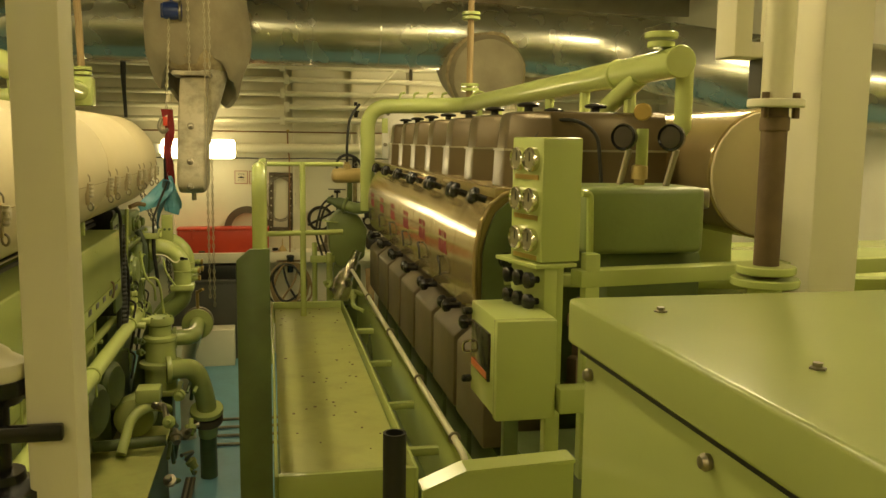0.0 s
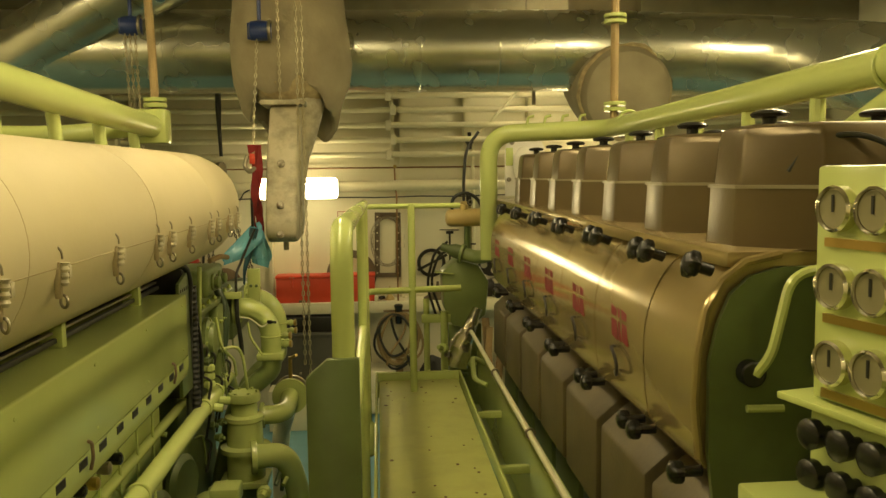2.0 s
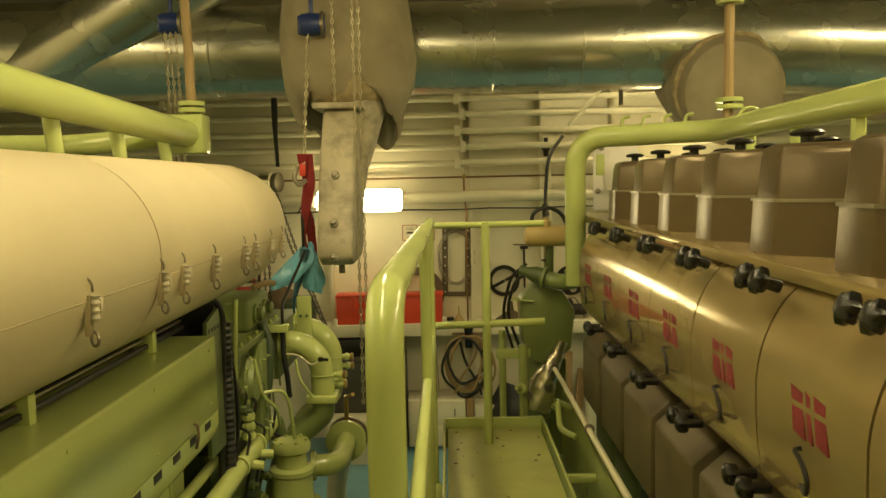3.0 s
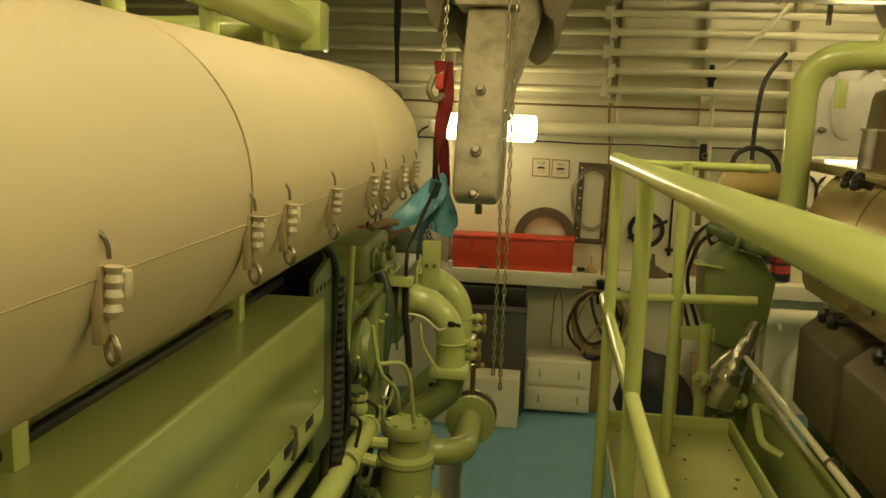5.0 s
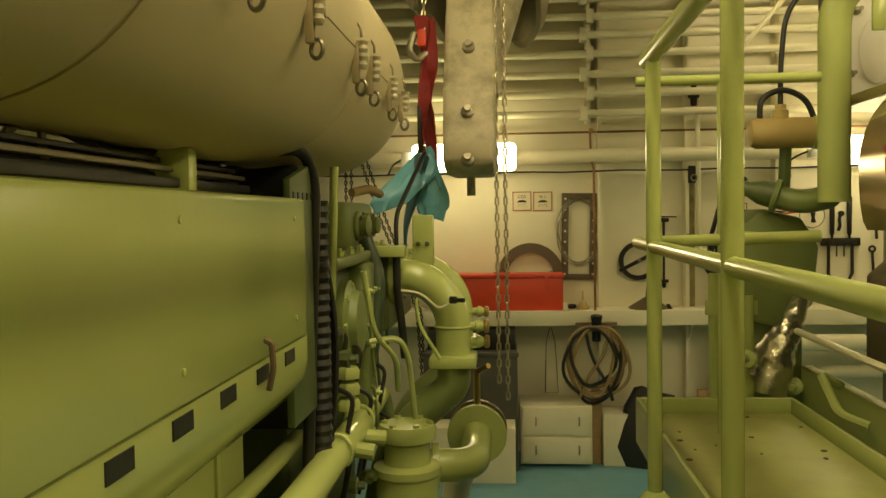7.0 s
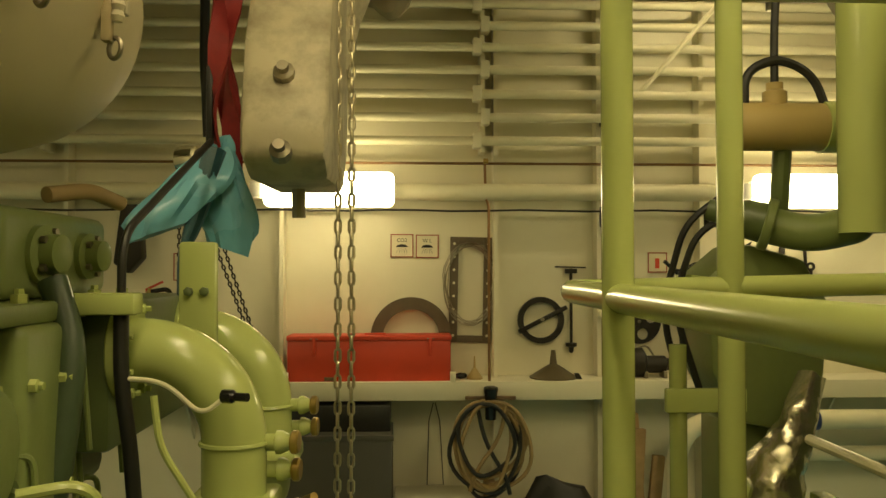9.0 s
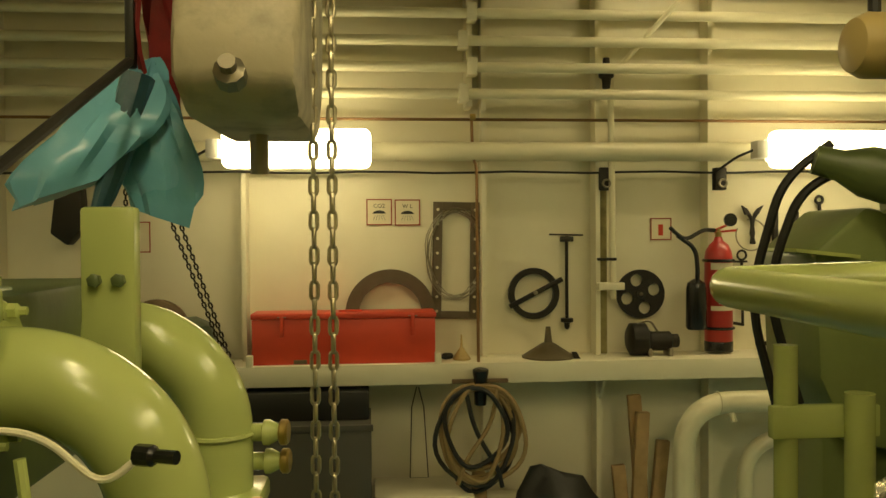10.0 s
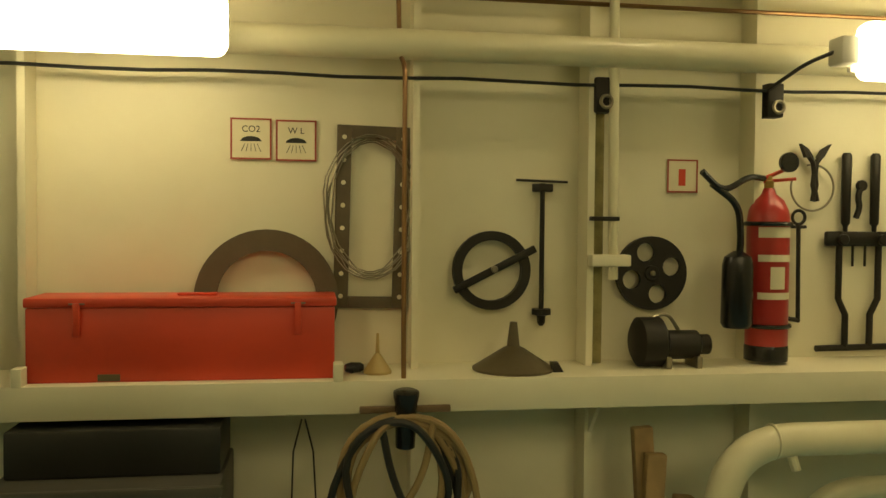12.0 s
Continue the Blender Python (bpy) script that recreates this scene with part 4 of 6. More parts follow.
ex = extinguisher(1.515, 9.2, 1.075, 0.073, 0.60, "fire extinguishers")
part("hose", tube([(1.49, 9.19, 1.715), (1.42, 9.16, 1.72), (1.30, 9.12, 1.66), (1.215, 9.1, 1.73)], 0.011, bend=0.06, sides=10), KNOB, ex)
part("hose", tube([(1.26, 9.12, 1.69), (1.36, 9.12, 1.62), (1.37, 9.12, 1.5), (1.37, 9.13, 1.44)], 0.012, bend=0.05, sides=10), KNOB, ex)
part("horn", lathe((1.365, 9.13, 1.46), (0, 0, -1), [(0, 0.016), (0.02, 0.045), (0.05, 0.052), (0.25, 0.054), (0.265, 0.045)], 20), KNOB, ex, "black discharge horn")
part("gauge", disc((1.56, 9.16, 1.77), (0, -1, 0), 0.035, 0.02), KNOB, ex)
ex2 = extinguisher(-1.72, 9.18, 1.08, 0.085, 0.45, "fire extinguishers")
part("hose", tube([(-1.70, 9.16, 1.56), (-1.58, 9.12, 1.58), (-1.60, 9.1, 1.3)], 0.013, bend=0.06, sides=10), KNOB, ex2)

# wall tools beside the extinguisher


def plain_tool(name, label, bm):
    return solo(name, bm, IRON, label, "tool", group="wall tools")


pl = tube([(1.70, 9.28, 1.83), (1.735, 9.28, 1.78), (1.745, 9.28, 1.70), (1.735, 9.28, 1.64)], 0.011, sides=8)
tube([(1.78, 9.28, 1.83), (1.745, 9.28, 1.78), (1.735, 9.28, 1.70), (1.75, 9.28, 1.64)], 0.011, sides=8, bm=pl)
prism([(1.68, 1.85), (1.70, 1.80), (1.73, 1.80), (1.71, 1.83)], "y", 9.27, 9.29, bm=pl)
prism([(1.80, 1.85), (1.77, 1.80), (1.745, 1.80), (1.765, 1.83)], "y", 9.27, 9.29, bm=pl)
plain_tool("pliers", "black iron pliers hung on the wall", pl)
solo("wire_ring", torus((1.735, 9.285, 1.69), (0, 1, 0), 0.085, 0.004, 6, 40, -60, 250), STEEL, "thin wire ring hung on the wall", "wire")
for x in (1.868, 1.985):
    b = lathe((x, 9.28, 1.82), (0, 0, -1), [(0, 0.012), (0.01, 0.018), (0.26, 0.016), (0.27, 0.009), (0.30, 0.008)], 10)
    plain_tool("round_bar", "dark round bar tool hung on the wall", b)
hk = tube([(1.93, 9.28, 1.70), (1.915, 9.28, 1.66), (1.925, 9.28, 1.62), (1.91, 9.28, 1.58)], 0.011, bend=0.02, sides=8)
disc((1.93, 9.29, 1.70), (0, -1, 0), 0.02, 0.02, bm=hk)
plain_tool("hook_spanner", "short curved black hook spanner on the wall", hk)
rb = tube([(1.68, 9.28, 1.55), (1.685, 9.28, 1.20)], 0.008, sides=8)
torus((1.68, 9.28, 1.58), (0, 1, 0), 0.025, 0.006, 6, 20, bm=rb)
tube([(1.62, 9.28, 1.545), (1.71, 9.28, 1.545)], 0.006, sides=6, bm=rb)
tube([(1.63, 9.28, 1.21), (1.69, 9.28, 1.20)], 0.009, sides=6, bm=rb)
plain_tool("eye_rod", "thin black rod with an eye on the wall", rb)
pu = box(1.79, 2.06, 9.27, 9.295, 1.475, 1.53, 0.008)
for x, s in ((1.845, 1), (2.005, -1)):
    tube([(x, 9.28, 1.53), (x, 9.28, 1.28), (x + 0.03 * s, 9.28, 1.22), (x + 0.03 * s, 9.28, 1.10)], 0.012, sides=8, bm=pu)
    disc((x, 9.265, 1.50), (0, -1, 0), 0.02, 0.02, bm=pu)
for x in (1.90, 1.95):
    tube([(x, 9.28, 1.48), (x, 9.28, 1.40)], 0.005, sides=6, bm=pu)
tube([(1.76, 9.28, 1.095), (2.1, 9.28, 1.10)], 0.012, sides=8, bm=pu)
plain_tool("bearing_puller", "black iron puller frame hung on the wall", pu)
for x, z in ((2.12, 1.78), (2.16, 1.60), (2.14, 1.35), (2.2, 1.2)):
    bb = tube([(x, 9.28, z + 0.09), (x + 0.01, 9.28, z - 0.08)], 0.010, sides=8)
    torus((x, 9.28, z + 0.1), (0, 1, 0), 0.02, 0.008, 6, 16, bm=bb)
    plain_tool("spanner", "black iron spanner hung on the wall", bb)

# on the shelf
for x0, n in ((-0.80, "latch"), (-0.15, "latch")):
    part(n, box(x0, x0 + 0.045, 9.038, 9.052, 1.295, 1.30, 0.001), STEEL, tb)
    part(n, box(x0 + 0.012, x0 + 0.032, 9.036, 9.050, 1.20, 1.30, 0.002), RED, tb)
part("handle", box(-0.50, -0.38, 9.12, 9.15, 1.315, 1.324, 0.003), RED, tb)
part("paint_chip", box(-0.72, -0.655, 9.048, 9.051, 1.064, 1.085, 0.001), GUN, tb)
for x in (-0.945, -0.02):
    part("corner_stop", box(x, x + 0.03, 8.985, 9.04, 1.06, 1.115, 0.003), CREAM, shelf)


def funnel(x, y, z, r, h, mat, label):
    solo("funnel", lathe((x, y, z), (0, 0, 1), [(0, r), (0.008, r * 1.02), (0.012, r * 0.97), (h * 0.45, r * 0.28), (h * 0.5, r * 0.16), (h, r * 0.09)], 28), mat, label, "funnel")


funnel(0.125, 9.13, 1.06, 0.045, 0.13, HORN, "small tan plastic funnel upside down on the shelf")
funnel(0.58, 9.15, 1.06, 0.135, 0.16, GUN, "large olive steel funnel upside down on the shelf")
solo("black_wedge", prism([(0.70, 1.06), (0.735, 1.06), (0.715, 1.095), (0.69, 1.095)], "y", 9.08, 9.1, 0.002), IRON, "small black iron wedge on the shelf", "wedge")
solo("cable_plug", lathe((0.02, 9.12, 1.08), (1, 0.2, 0), [(0, 0.012), (0.02, 0.018), (0.05, 0.016), (0.06, 0.01)], 10), KNOB, "small black cable plug on the shelf", "plug")
mt = thing("small_motor", (1.13, 9.15, 1.06), "black electric motor lying on the shelf", "motor")
part("body", lathe((1.01, 9.17, 1.145), (1, 0, 0), [(0, 0.06), (0.015, 0.085), (0.09, 0.085), (0.11, 0.055)], 24), IRON, mt)
part("barrel", lathe((1.10, 9.16, 1.135), (1, 0, 0), [(0, 0.05), (0.13, 0.05), (0.14, 0.035), (0.175, 0.035), (0.18, 0.02)], 20), IRON, mt)
for x in (1.10, 1.21):
    part("foot", box(x, x + 0.02, 9.1, 9.2, 1.06, 1.10, 0.003), STEEL, mt)
part("carry_handle", tube([(1.05, 9.17, 1.22), (1.13, 9.17, 1.245), (1.17, 9.16, 1.18)], 0.006, bend=0.03, sides=6), STEEL, mt)
rl = thing("wrapped_roll", (-1.3, 9.15, 1.06), "brown disc and green film-wrapped bundle on the shelf", "bundle")
part("brown_disc", lathe((-1.42, 9.22, 1.22), (0.1, -1, 0), [(0, 0.15), (0.01, 0.165), (0.05, 0.165), (0.06, 0.15)], 32), RUST, rl)
bm = lathe((-1.26, 9.12, 1.06), (0, 0, 1), [(0, 0.12), (0.04, 0.15), (0.14, 0.155), (0.2, 0.13), (0.235, 0.06)], 24)
for v in bm.verts:
    v.co += noise.noise_vector(v.co * 14) * 0.015
part("wrapping", bm, GREENBAG, rl)

# below the shelf
gb = thing("grey_locker", (-0.65, 9.05, 0), "dark grey steel locker with an open black top", "locker")
part("body", box(-0.975, -0.34, 8.82, 9.25, 0.0, 0.80, 0.006), GREYBOX, gb)
part("dark_lid", box(-0.955, -0.35, 8.95, 9.25, 0.80, 0.94, 0.008), BLACK, gb)
part("rim", box(-0.985, -0.33, 8.81, 8.83, 0.775, 0.805, 0.003), GREYBOX, gb)
part("stud", disc((-0.70, 8.82, 0.45), (0, -1, 0), 0.012, 0.01), STEEL, gb)
dr = thing("drawer_cabinet", (-0.08, 9.05, 0), "low white drawer cabinet with two drawers", "cabinet")
part("body", box(-0.325, 0.16, 8.89, 9.25, 0.03, 0.43, 0.006), CREAM, dr)
for z0, z1 in ((0.05, 0.215), (0.235, 0.42)):
    d = part("drawer", box(-0.31, 0.145, 8.872, 8.888, z0, z1, 0.004), CREAM, dr)
    for x in (-0.22, 0.07):
        part("pull", tube([(x, 8.868, (z0 + z1) / 2 - 0.03), (x, 8.855, (z0 + z1) / 2), (x, 8.868, (z0 + z1) / 2 + 0.03)], 0.005, bend=0.01, sides=6), STEEL, d)
lt = thing("white_bench", (-0.62, 8.7, 0), "low white steel bench beside the locker", "bench")
part("body", box(-0.96, -0.36, 8.55, 8.80, 0.0, 0.36, 0.006), CREAM, lt)
ob = solo("small_white_box", box(0.24, 0.52, 8.95, 9.2, 0.0, 0.36, 0.006), CREAM, "small white steel box on the deck", "box")
solo("timber_post", box(0.17, 0.235, 9.0, 9.1, 0.0, 0.5, 0.004), WOOD, "short brown timber post", "timber")

# coiled hoses on the hook
hkx = thing("hose_hook", (0.2, 8.97, 0.9), "black hose hook with a round cap", "hook")
part("cap", lathe((0.2, 8.97, 0.86), (0, -0.12, 1), [(0, 0.03), (0.14, 0.035), (0.16, 0.04), (0.175, 0.04), (0.18, 0.03)], 16), KNOB, hkx)
part("bar", box(0.06, 0.34, 8.965, 8.985, 0.965, 0.985, 0.003), RUST, hkx)
random.seed(11)
for k in range(9):
    cx, rx, rz = 0.19 + random.uniform(-0.03, 0.03), random.uniform(0.13, 0.205), random.uniform(0.19, 0.265)
    ph = random.uniform(0, 6)
    pts = []
    for i in range(32):
        a = 2 * math.pi * i / 32
        pts.append((cx + rx * math.cos(a) + 0.012 * math.sin(3 * a + ph), 8.95 - 0.008 * k % 0.05 + 0.01 * math.sin(2 * a + ph), 0.955 - rz + rz * math.sin(a) + 0.01 * math.sin(2 * a + ph)))
    dark = k % 3 == 0
    solo("coiled_hose", tube(pts, 0.0115, sides=8, loop=True), BLACK if dark else HOSE_TAN, "black rubber hose coiled on the hook" if dark else "tan rubber hose coiled on the hook", "hose", group="coiled hoses")
solo("crossed_hose", tube([(0.12, 8.92, 0.95), (0.16, 8.91, 0.75), (0.28, 8.91, 0.55), (0.30, 8.92, 0.46)], 0.0115, bend=0.1, sides=8), BLACK, "black rubber hose end crossing the coil", "hose")
solo("crossed_hose", tube([(0.28, 8.92, 0.95), (0.25, 8.905, 0.78), (0.12, 8.905, 0.6), (0.08, 8.91, 0.48)], 0.0115, bend=0.1, sides=8), HOSE_TAN, "tan rubber hose end crossing the coil", "hose")
solo("string_loop", tube([(-0.115, 8.985, 0.95), (-0.14, 8.985, 0.85), (-0.15, 8.985, 0.5), (-0.06, 8.985, 0.5), (-0.08, 8.985, 0.85), (-0.105, 8.985, 0.95)], 0.003, sides=5), IRON, "thin black string loop hung from the shelf", "string")

# black cloth bundle, timber, cream pipes
bm = lathe((0.64, 9.0, 0.0), (0, 0, 1), [(0, 0.30), (0.12, 0.32), (0.28, 0.27), (0.4, 0.2), (0.5, 0.12), (0.53, 0.05)], 32)
for v in bm.verts:
    v.co.y = 9.02 + (v.co.y - 9.0) * 0.55
    v.co += noise.noise_vector(v.co * 7) * 0.06
    v.co.z = max(0, v.co.z)
    v.co.x -= 0.12 * v.co.z
solo("black_cloth", bm, BLACK, "black cloth heaped on the deck", "cloth")
random.seed(21)
for x, h, lean in ((1.02, 0.78, 3), (1.09, 0.86, -4), (1.12, 0.62, 6), (0.99, 0.5, -6)):
    bm = box(-0.035, 0.035, -0.02, 0.02, 0, h, 0.006)
    solo("timber_board", moved(bm, Matrix.Translation((x, 9.12 + random.uniform(-0.05, 0.05), 0)) @ Matrix.Rotation(radians(lean), 4, "Y")), WOOD, "rough timber board leaning under the shelf", "timber", group="timber boards")
cp = thing("cream_bend_pipe", (1.5, 8.98, 0), "thick cream pipe bending down to the deck", "pipe")
part("pipe", tube([(3.0, 8.98, 0.84), (1.24, 8.98, 0.84), (1.24, 8.98, 0.0)], 0.055, bend=0.26, sides=22, steps=12), CREAM_PIPE, cp)
part("weld_ring", torus((1.42, 8.98, 0.835), (1, 0, 0), 0.056, 0.005, 6, 28), CREAM_PIPE, cp)
part("drain_stub", tube([(1.48, 8.96, 0.79), (1.49, 8.95, 0.745)], 0.016, sides=10), CREAM_PIPE, cp)
part("band", lathe((1.97, 8.98, 0.84), (1, 0, 0), [(0, 0.056), (0.0, 0.058), (0.07, 0.058), (0.07, 0.056)], 28), BLUEHOIST, cp, "blue band")
cp2 = thing("cream_bend_pipe", (1.9, 9.12, 0), "thinner cream pipe bending down to the deck", "pipe")
part("pipe", tube([(3.0, 9.12, 0.62), (1.62, 9.12, 0.62), (1.62, 9.12, 0.0)], 0.042, bend=0.24, sides=20, steps=10), CREAM_PIPE, cp2)

# ---- port engine: end fittings and pipework ----
gc = thing("gear_case", (-0.9, 5.4, 0.5), "green painted gear case with bolted flanges", "gear case")
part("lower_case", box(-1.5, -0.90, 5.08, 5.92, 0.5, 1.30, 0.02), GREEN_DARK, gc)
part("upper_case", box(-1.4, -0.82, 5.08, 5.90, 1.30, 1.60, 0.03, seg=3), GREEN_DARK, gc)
part("top_flange", box(-1.3, -0.78, 5.10, 5.93, 1.60, 1.63, 0.006), GREEN_MID, gc)
part("pump_housing", box(-1.2, -0.83, 5.5, 5.92, 1.632, 1.77, 0.02, seg=3), GREEN_MID, gc)
part("round_cover", lathe((-0.82, 5.35, 1.45), (1, 0, 0), [(0, 0.11), (0.02, 0.11), (0.03, 0.085), (0.05, 0.08), (0.055, 0.03)], 28), GREEN_MID, gc)
for a in range(8):
    part("bolt", lathe((-0.80, 5.35 + 0.096 * math.cos(a * 0.785), 1.45 + 0.096 * math.sin(a * 0.785)), (1, 0, 0), [(0, 0.009), (0.01, 0.009)], 6), GREEN, gc)
for k in range(6):
    part("bolt", lathe((-0.795, 5.2 + 0.14 * k, 1.63), (0, 0, 1), [(0, 0.012), (0.012, 0.012), (0.013, 0.007), (0.02, 0.007)], 6), GREEN, gc)
part("clamp_block", box(-0.82, -0.69, 5.635, 5.685, 1.605, 1.64, 0.005), GREEN, gc)
part("stay_pipe", tube([(-0.668, 6.05, 1.94), (-0.717, 5.66, 1.73), (-0.717, 5.66, 1.60)], 0.007, bend=0.05, sides=10), BLACK, gc, "dark brown stay pipe")
part("flexible_hose", tube([(-0.717, 5.66, 1.61), (-0.717, 5.66, 1.50), (-0.705, 5.67, 1.40), (-0.70, 5.68, 1.30)], 0.012, bend=0.06, sides=12), BLACK, gc, "dark flexible hose")
part("small_pipe", tube([(-0.715, 5.66, 1.505), (-0.65, 5.66, 1.50), (-0.59, 5.66, 1.445), (-0.553, 5.665, 1.475)], 0.004, bend=0.03, sides=8), CREAM_PIPE, gc)
part("small_pipe", tube([(-0.66, 5.64, 1.48), (-0.65, 5.64, 1.40), (-0.59, 5.65, 1.30)], 0.006, bend=0.03, sides=8), GREEN, gc)
part("sensor", lathe((-0.558, 5.665, 1.475), (1, -0.4, 0), [(0, 0.011), (0.018, 0.011), (0.022, 0.007), (0.045, 0.007)], 10), KNOB, gc)
part("riser_pipe", tube([(-0.775, 5.06, 1.84), (-0.78, 5.06, 1.72), (-0.79, 5.08, 1.58), (-0.80, 5.08, 1.42)], 0.010, bend=0.05, sides=12), GREEN, gc)
part("cable_trunk", tube([(-0.95, 4.7, 1.84), (-0.80, 4.88, 1.87), (-0.79, 4.93, 1.80), (-0.82, 4.92, 1.1)], 0.013, bend=0.08, sides=12), BLACK, gc, "black cable trunk")
part("sensor_tube", tube([(-0.72, 5.1, 1.60), (-0.70, 5.12, 1.45), (-0.66, 5.2, 1.38), (-0.67, 5.3, 1.28)], 0.007, bend=0.04, sides=8), GREEN, gc)
part("sensor_tube", tube([(-0.76, 5.4, 1.39), (-0.68, 5.42, 1.40), (-0.66, 5.45, 1.34), (-0.65, 5.5, 1.16)], 0.008, bend=0.04, sides=8), GREEN, gc)
for z in (1.24, 1.28, 1.32):
    part("union_nut", lathe((-0.79, 5.25, z), (0, 0, 1), [(0, 0.028), (0.02, 0.03), (0.03, 0.024)], 8), GREEN, gc)
random.seed(31)
for k in range(36):
    x, y, z = random.uniform(-0.86, -0.79), random.uniform(5.1, 5.85), random.uniform(0.95, 1.55)
    kind = k % 3
    if kind == 0:
        part("fitting", lathe((x, y, z), (random.uniform(0.6, 1), random.uniform(-0.5, 0.2), 0), [(0, 0.016), (0.02, 0.022), (0.03, 0.022), (0.032, 0.012), (0.05, 0.010)], 8), (GREEN_MID, GREEN_DARK, STEEL)[k % 4 % 3], gc)
    elif kind == 1:
        part("small_pipe", tube([(x, y, z), (x + 0.04, y + 0.02, z + 0.01), (x + 0.045, y + 0.04, z - 0.14)], 0.005, bend=0.03, sides=7), GREEN_MID, gc)
    else:
        part("small_hose", tube([(x, y, z), (x + 0.045, y, z - 0.02), (x + 0.02, y - 0.02, z - 0.16)], 0.006, bend=0.04, sides=7), BLACK, gc)
for k in range(4):
    part("control_cable", tube([(-0.80, 5.02 + 0.012 * k, 1.70), (-0.765 - 0.006 * k, 5.03 + 0.012 * k, 1.45), (-0.80, 5.04 + 0.012 * k, 1.12)], 0.006, bend=0.12, sides=7), BLACK, gc)

# big elbows
for ax, y, r in ((-0.557, 5.75, 0.054), (-0.568, 6.15, 0.054)):
    el = thing("cooling_elbow", (ax, y, 0.4), "large pale green cooling water elbow", "pipe", group="cooling elbows")
    part("pipe", tube([(-0.9, y, 1.541)] + [(u, y, v) for u, v in arc(ax - 0.156, 1.385, 0.156, 90, 0, 16)] + [(ax, y, 1.29)], r, sides=30), GREEN, el)
    part("inlet_flange", disc((ax - 0.19, y, 1.541), (1, 0, 0), r + 0.03, 0.022, sides=30), GREEN, el)
    for a in range(8):
        part("flange_bolt", lathe((ax - 0.170, y + (r + 0.02) * math.cos(a * 0.785 + 0.4), 1.541 + (r + 0.02) * math.sin(a * 0.785 + 0.4)), (1, 0, 0), [(0, 0.009), (0.012, 0.009), (0.014, 0.005), (0.022, 0.005)], 6), GREEN, el)
    part("weld_ring", torus((ax, y, 1.385), (0, 0, 1), r + 0.001, 0.0045, 6, 30), GREEN, el)
    part("flange", box(ax - 0.072, ax + 0.072, y - 0.072, y + 0.072, 1.262, 1.30, 0.01), GREEN, el)
    part("lower_bend", tube([(ax, y, 1.264), (ax, y, 1.20), (ax - 0.19, y, 1.04), (ax - 0.32, y, 0.45)], 0.052, bend=0.12, sides=26, steps=10), GREEN_MID, el)
    part("plug", disc((ax - 0.10, y - 0.056, 1.10), (0.2, -1, 0), 0.014, 0.012), KNOB, el)
    for j, z in enumerate((1.385, 1.335)):
        part("test_cock", lathe((ax + r - 0.004, y + 0.02 * j, z), (1, -0.1, 0), [(0, 0.014), (0.02, 0.014), (0.022, 0.02), (0.03, 0.02), (0.05, 0.01)], 12), GREEN, el)
        part("cock_cap", disc((ax + r + 0.042, y + 0.02 * j - 0.004, z), (1, -0.1, 0), 0.02, 0.014), BRASS, el, "brass cap")

# longitudinal pipes under the panel
lp = thing("port_oil_pipe", (-0.82, 3.8, 1.1), "long pale green oil pipe along the port engine", "pipe")
part("pipe", tube([(-0.78, 2.2, 1.20), (-0.785, 5.2, 1.18), (-0.79, 5.42, 1.17)], 0.036, bend=0.1, sides=18), GREEN, lp)
for y in (3.6, 4.0, 5.05, 5.35):
    part("clip_band", torus((-0.782, y, 1.19), (0, 1, 0), 0.038, 0.006, 6, 20), GREEN, lp)
part("bright_sleeve", tube([(-0.79, 5.40, 1.17), (-0.80, 5.85, 1.16), (-0.80, 5.95, 1.0)], 0.032, bend=0.08, sides=14), GREEN, lp)
part("branch_stub", tube([(-0.77, 5.15, 1.17), (-0.71, 5.15, 1.16)], 0.02, sides=10), GREEN, lp)
part("branch_stub", tube([(-0.77, 5.30, 1.16), (-0.71, 5.32, 1.15)], 0.02, sides=10), GREEN, lp)
lp2 = thing("port_fuel_pipe", (-0.9, 3.8, 1.2), "thin pale green fuel pipe along the port engine", "pipe")
part("pipe", tube([(-0.872, 2.2, 1.235), (-0.872, 5.45, 1.215)], 0.020, sides=14), GREEN, lp2)
for y in (2.9, 3.5, 4.1, 4.7, 5.2):
    part("cross_stub", tube([(-0.97, y, 1.20), (-0.86, y, 1.18)], 0.012, sides=8), GREEN, lp2)
for k in range(10):
    y = 2.6 + 0.21 * k
    part("drain_tube", tube([(-0.86, y, 1.44), (-0.86, y, 0.95)], 0.006, sides=6), GREEN, lp2)
random.seed(41)
for k in range(7):
    y = 3.2 + 0.11 * k
    pc = part("plug", lathe((-0.86, y, 1.36 + random.uniform(-0.03, 0.03)), (1, 0, 0), [(0, 0.014), (0.04, 0.016), (0.05, 0.020), (0.07, 0.020), (0.075, 0.012)], 10), (KNOB, BRASS, STEEL)[k % 3], lp2)
for y in (3.95, 4.55, 5.0):
    solo("inspection_disc", lathe((-0.90, y, 0.86), (1, -0.25, 0), [(0, 0.10), (0.01, 0.13), (0.03, 0.135), (0.05, 0.11), (0.055, 0.03)], 30), GREEN_DARK, "round green crankcase relief valve on the engine side", "valve", group="relief valves")

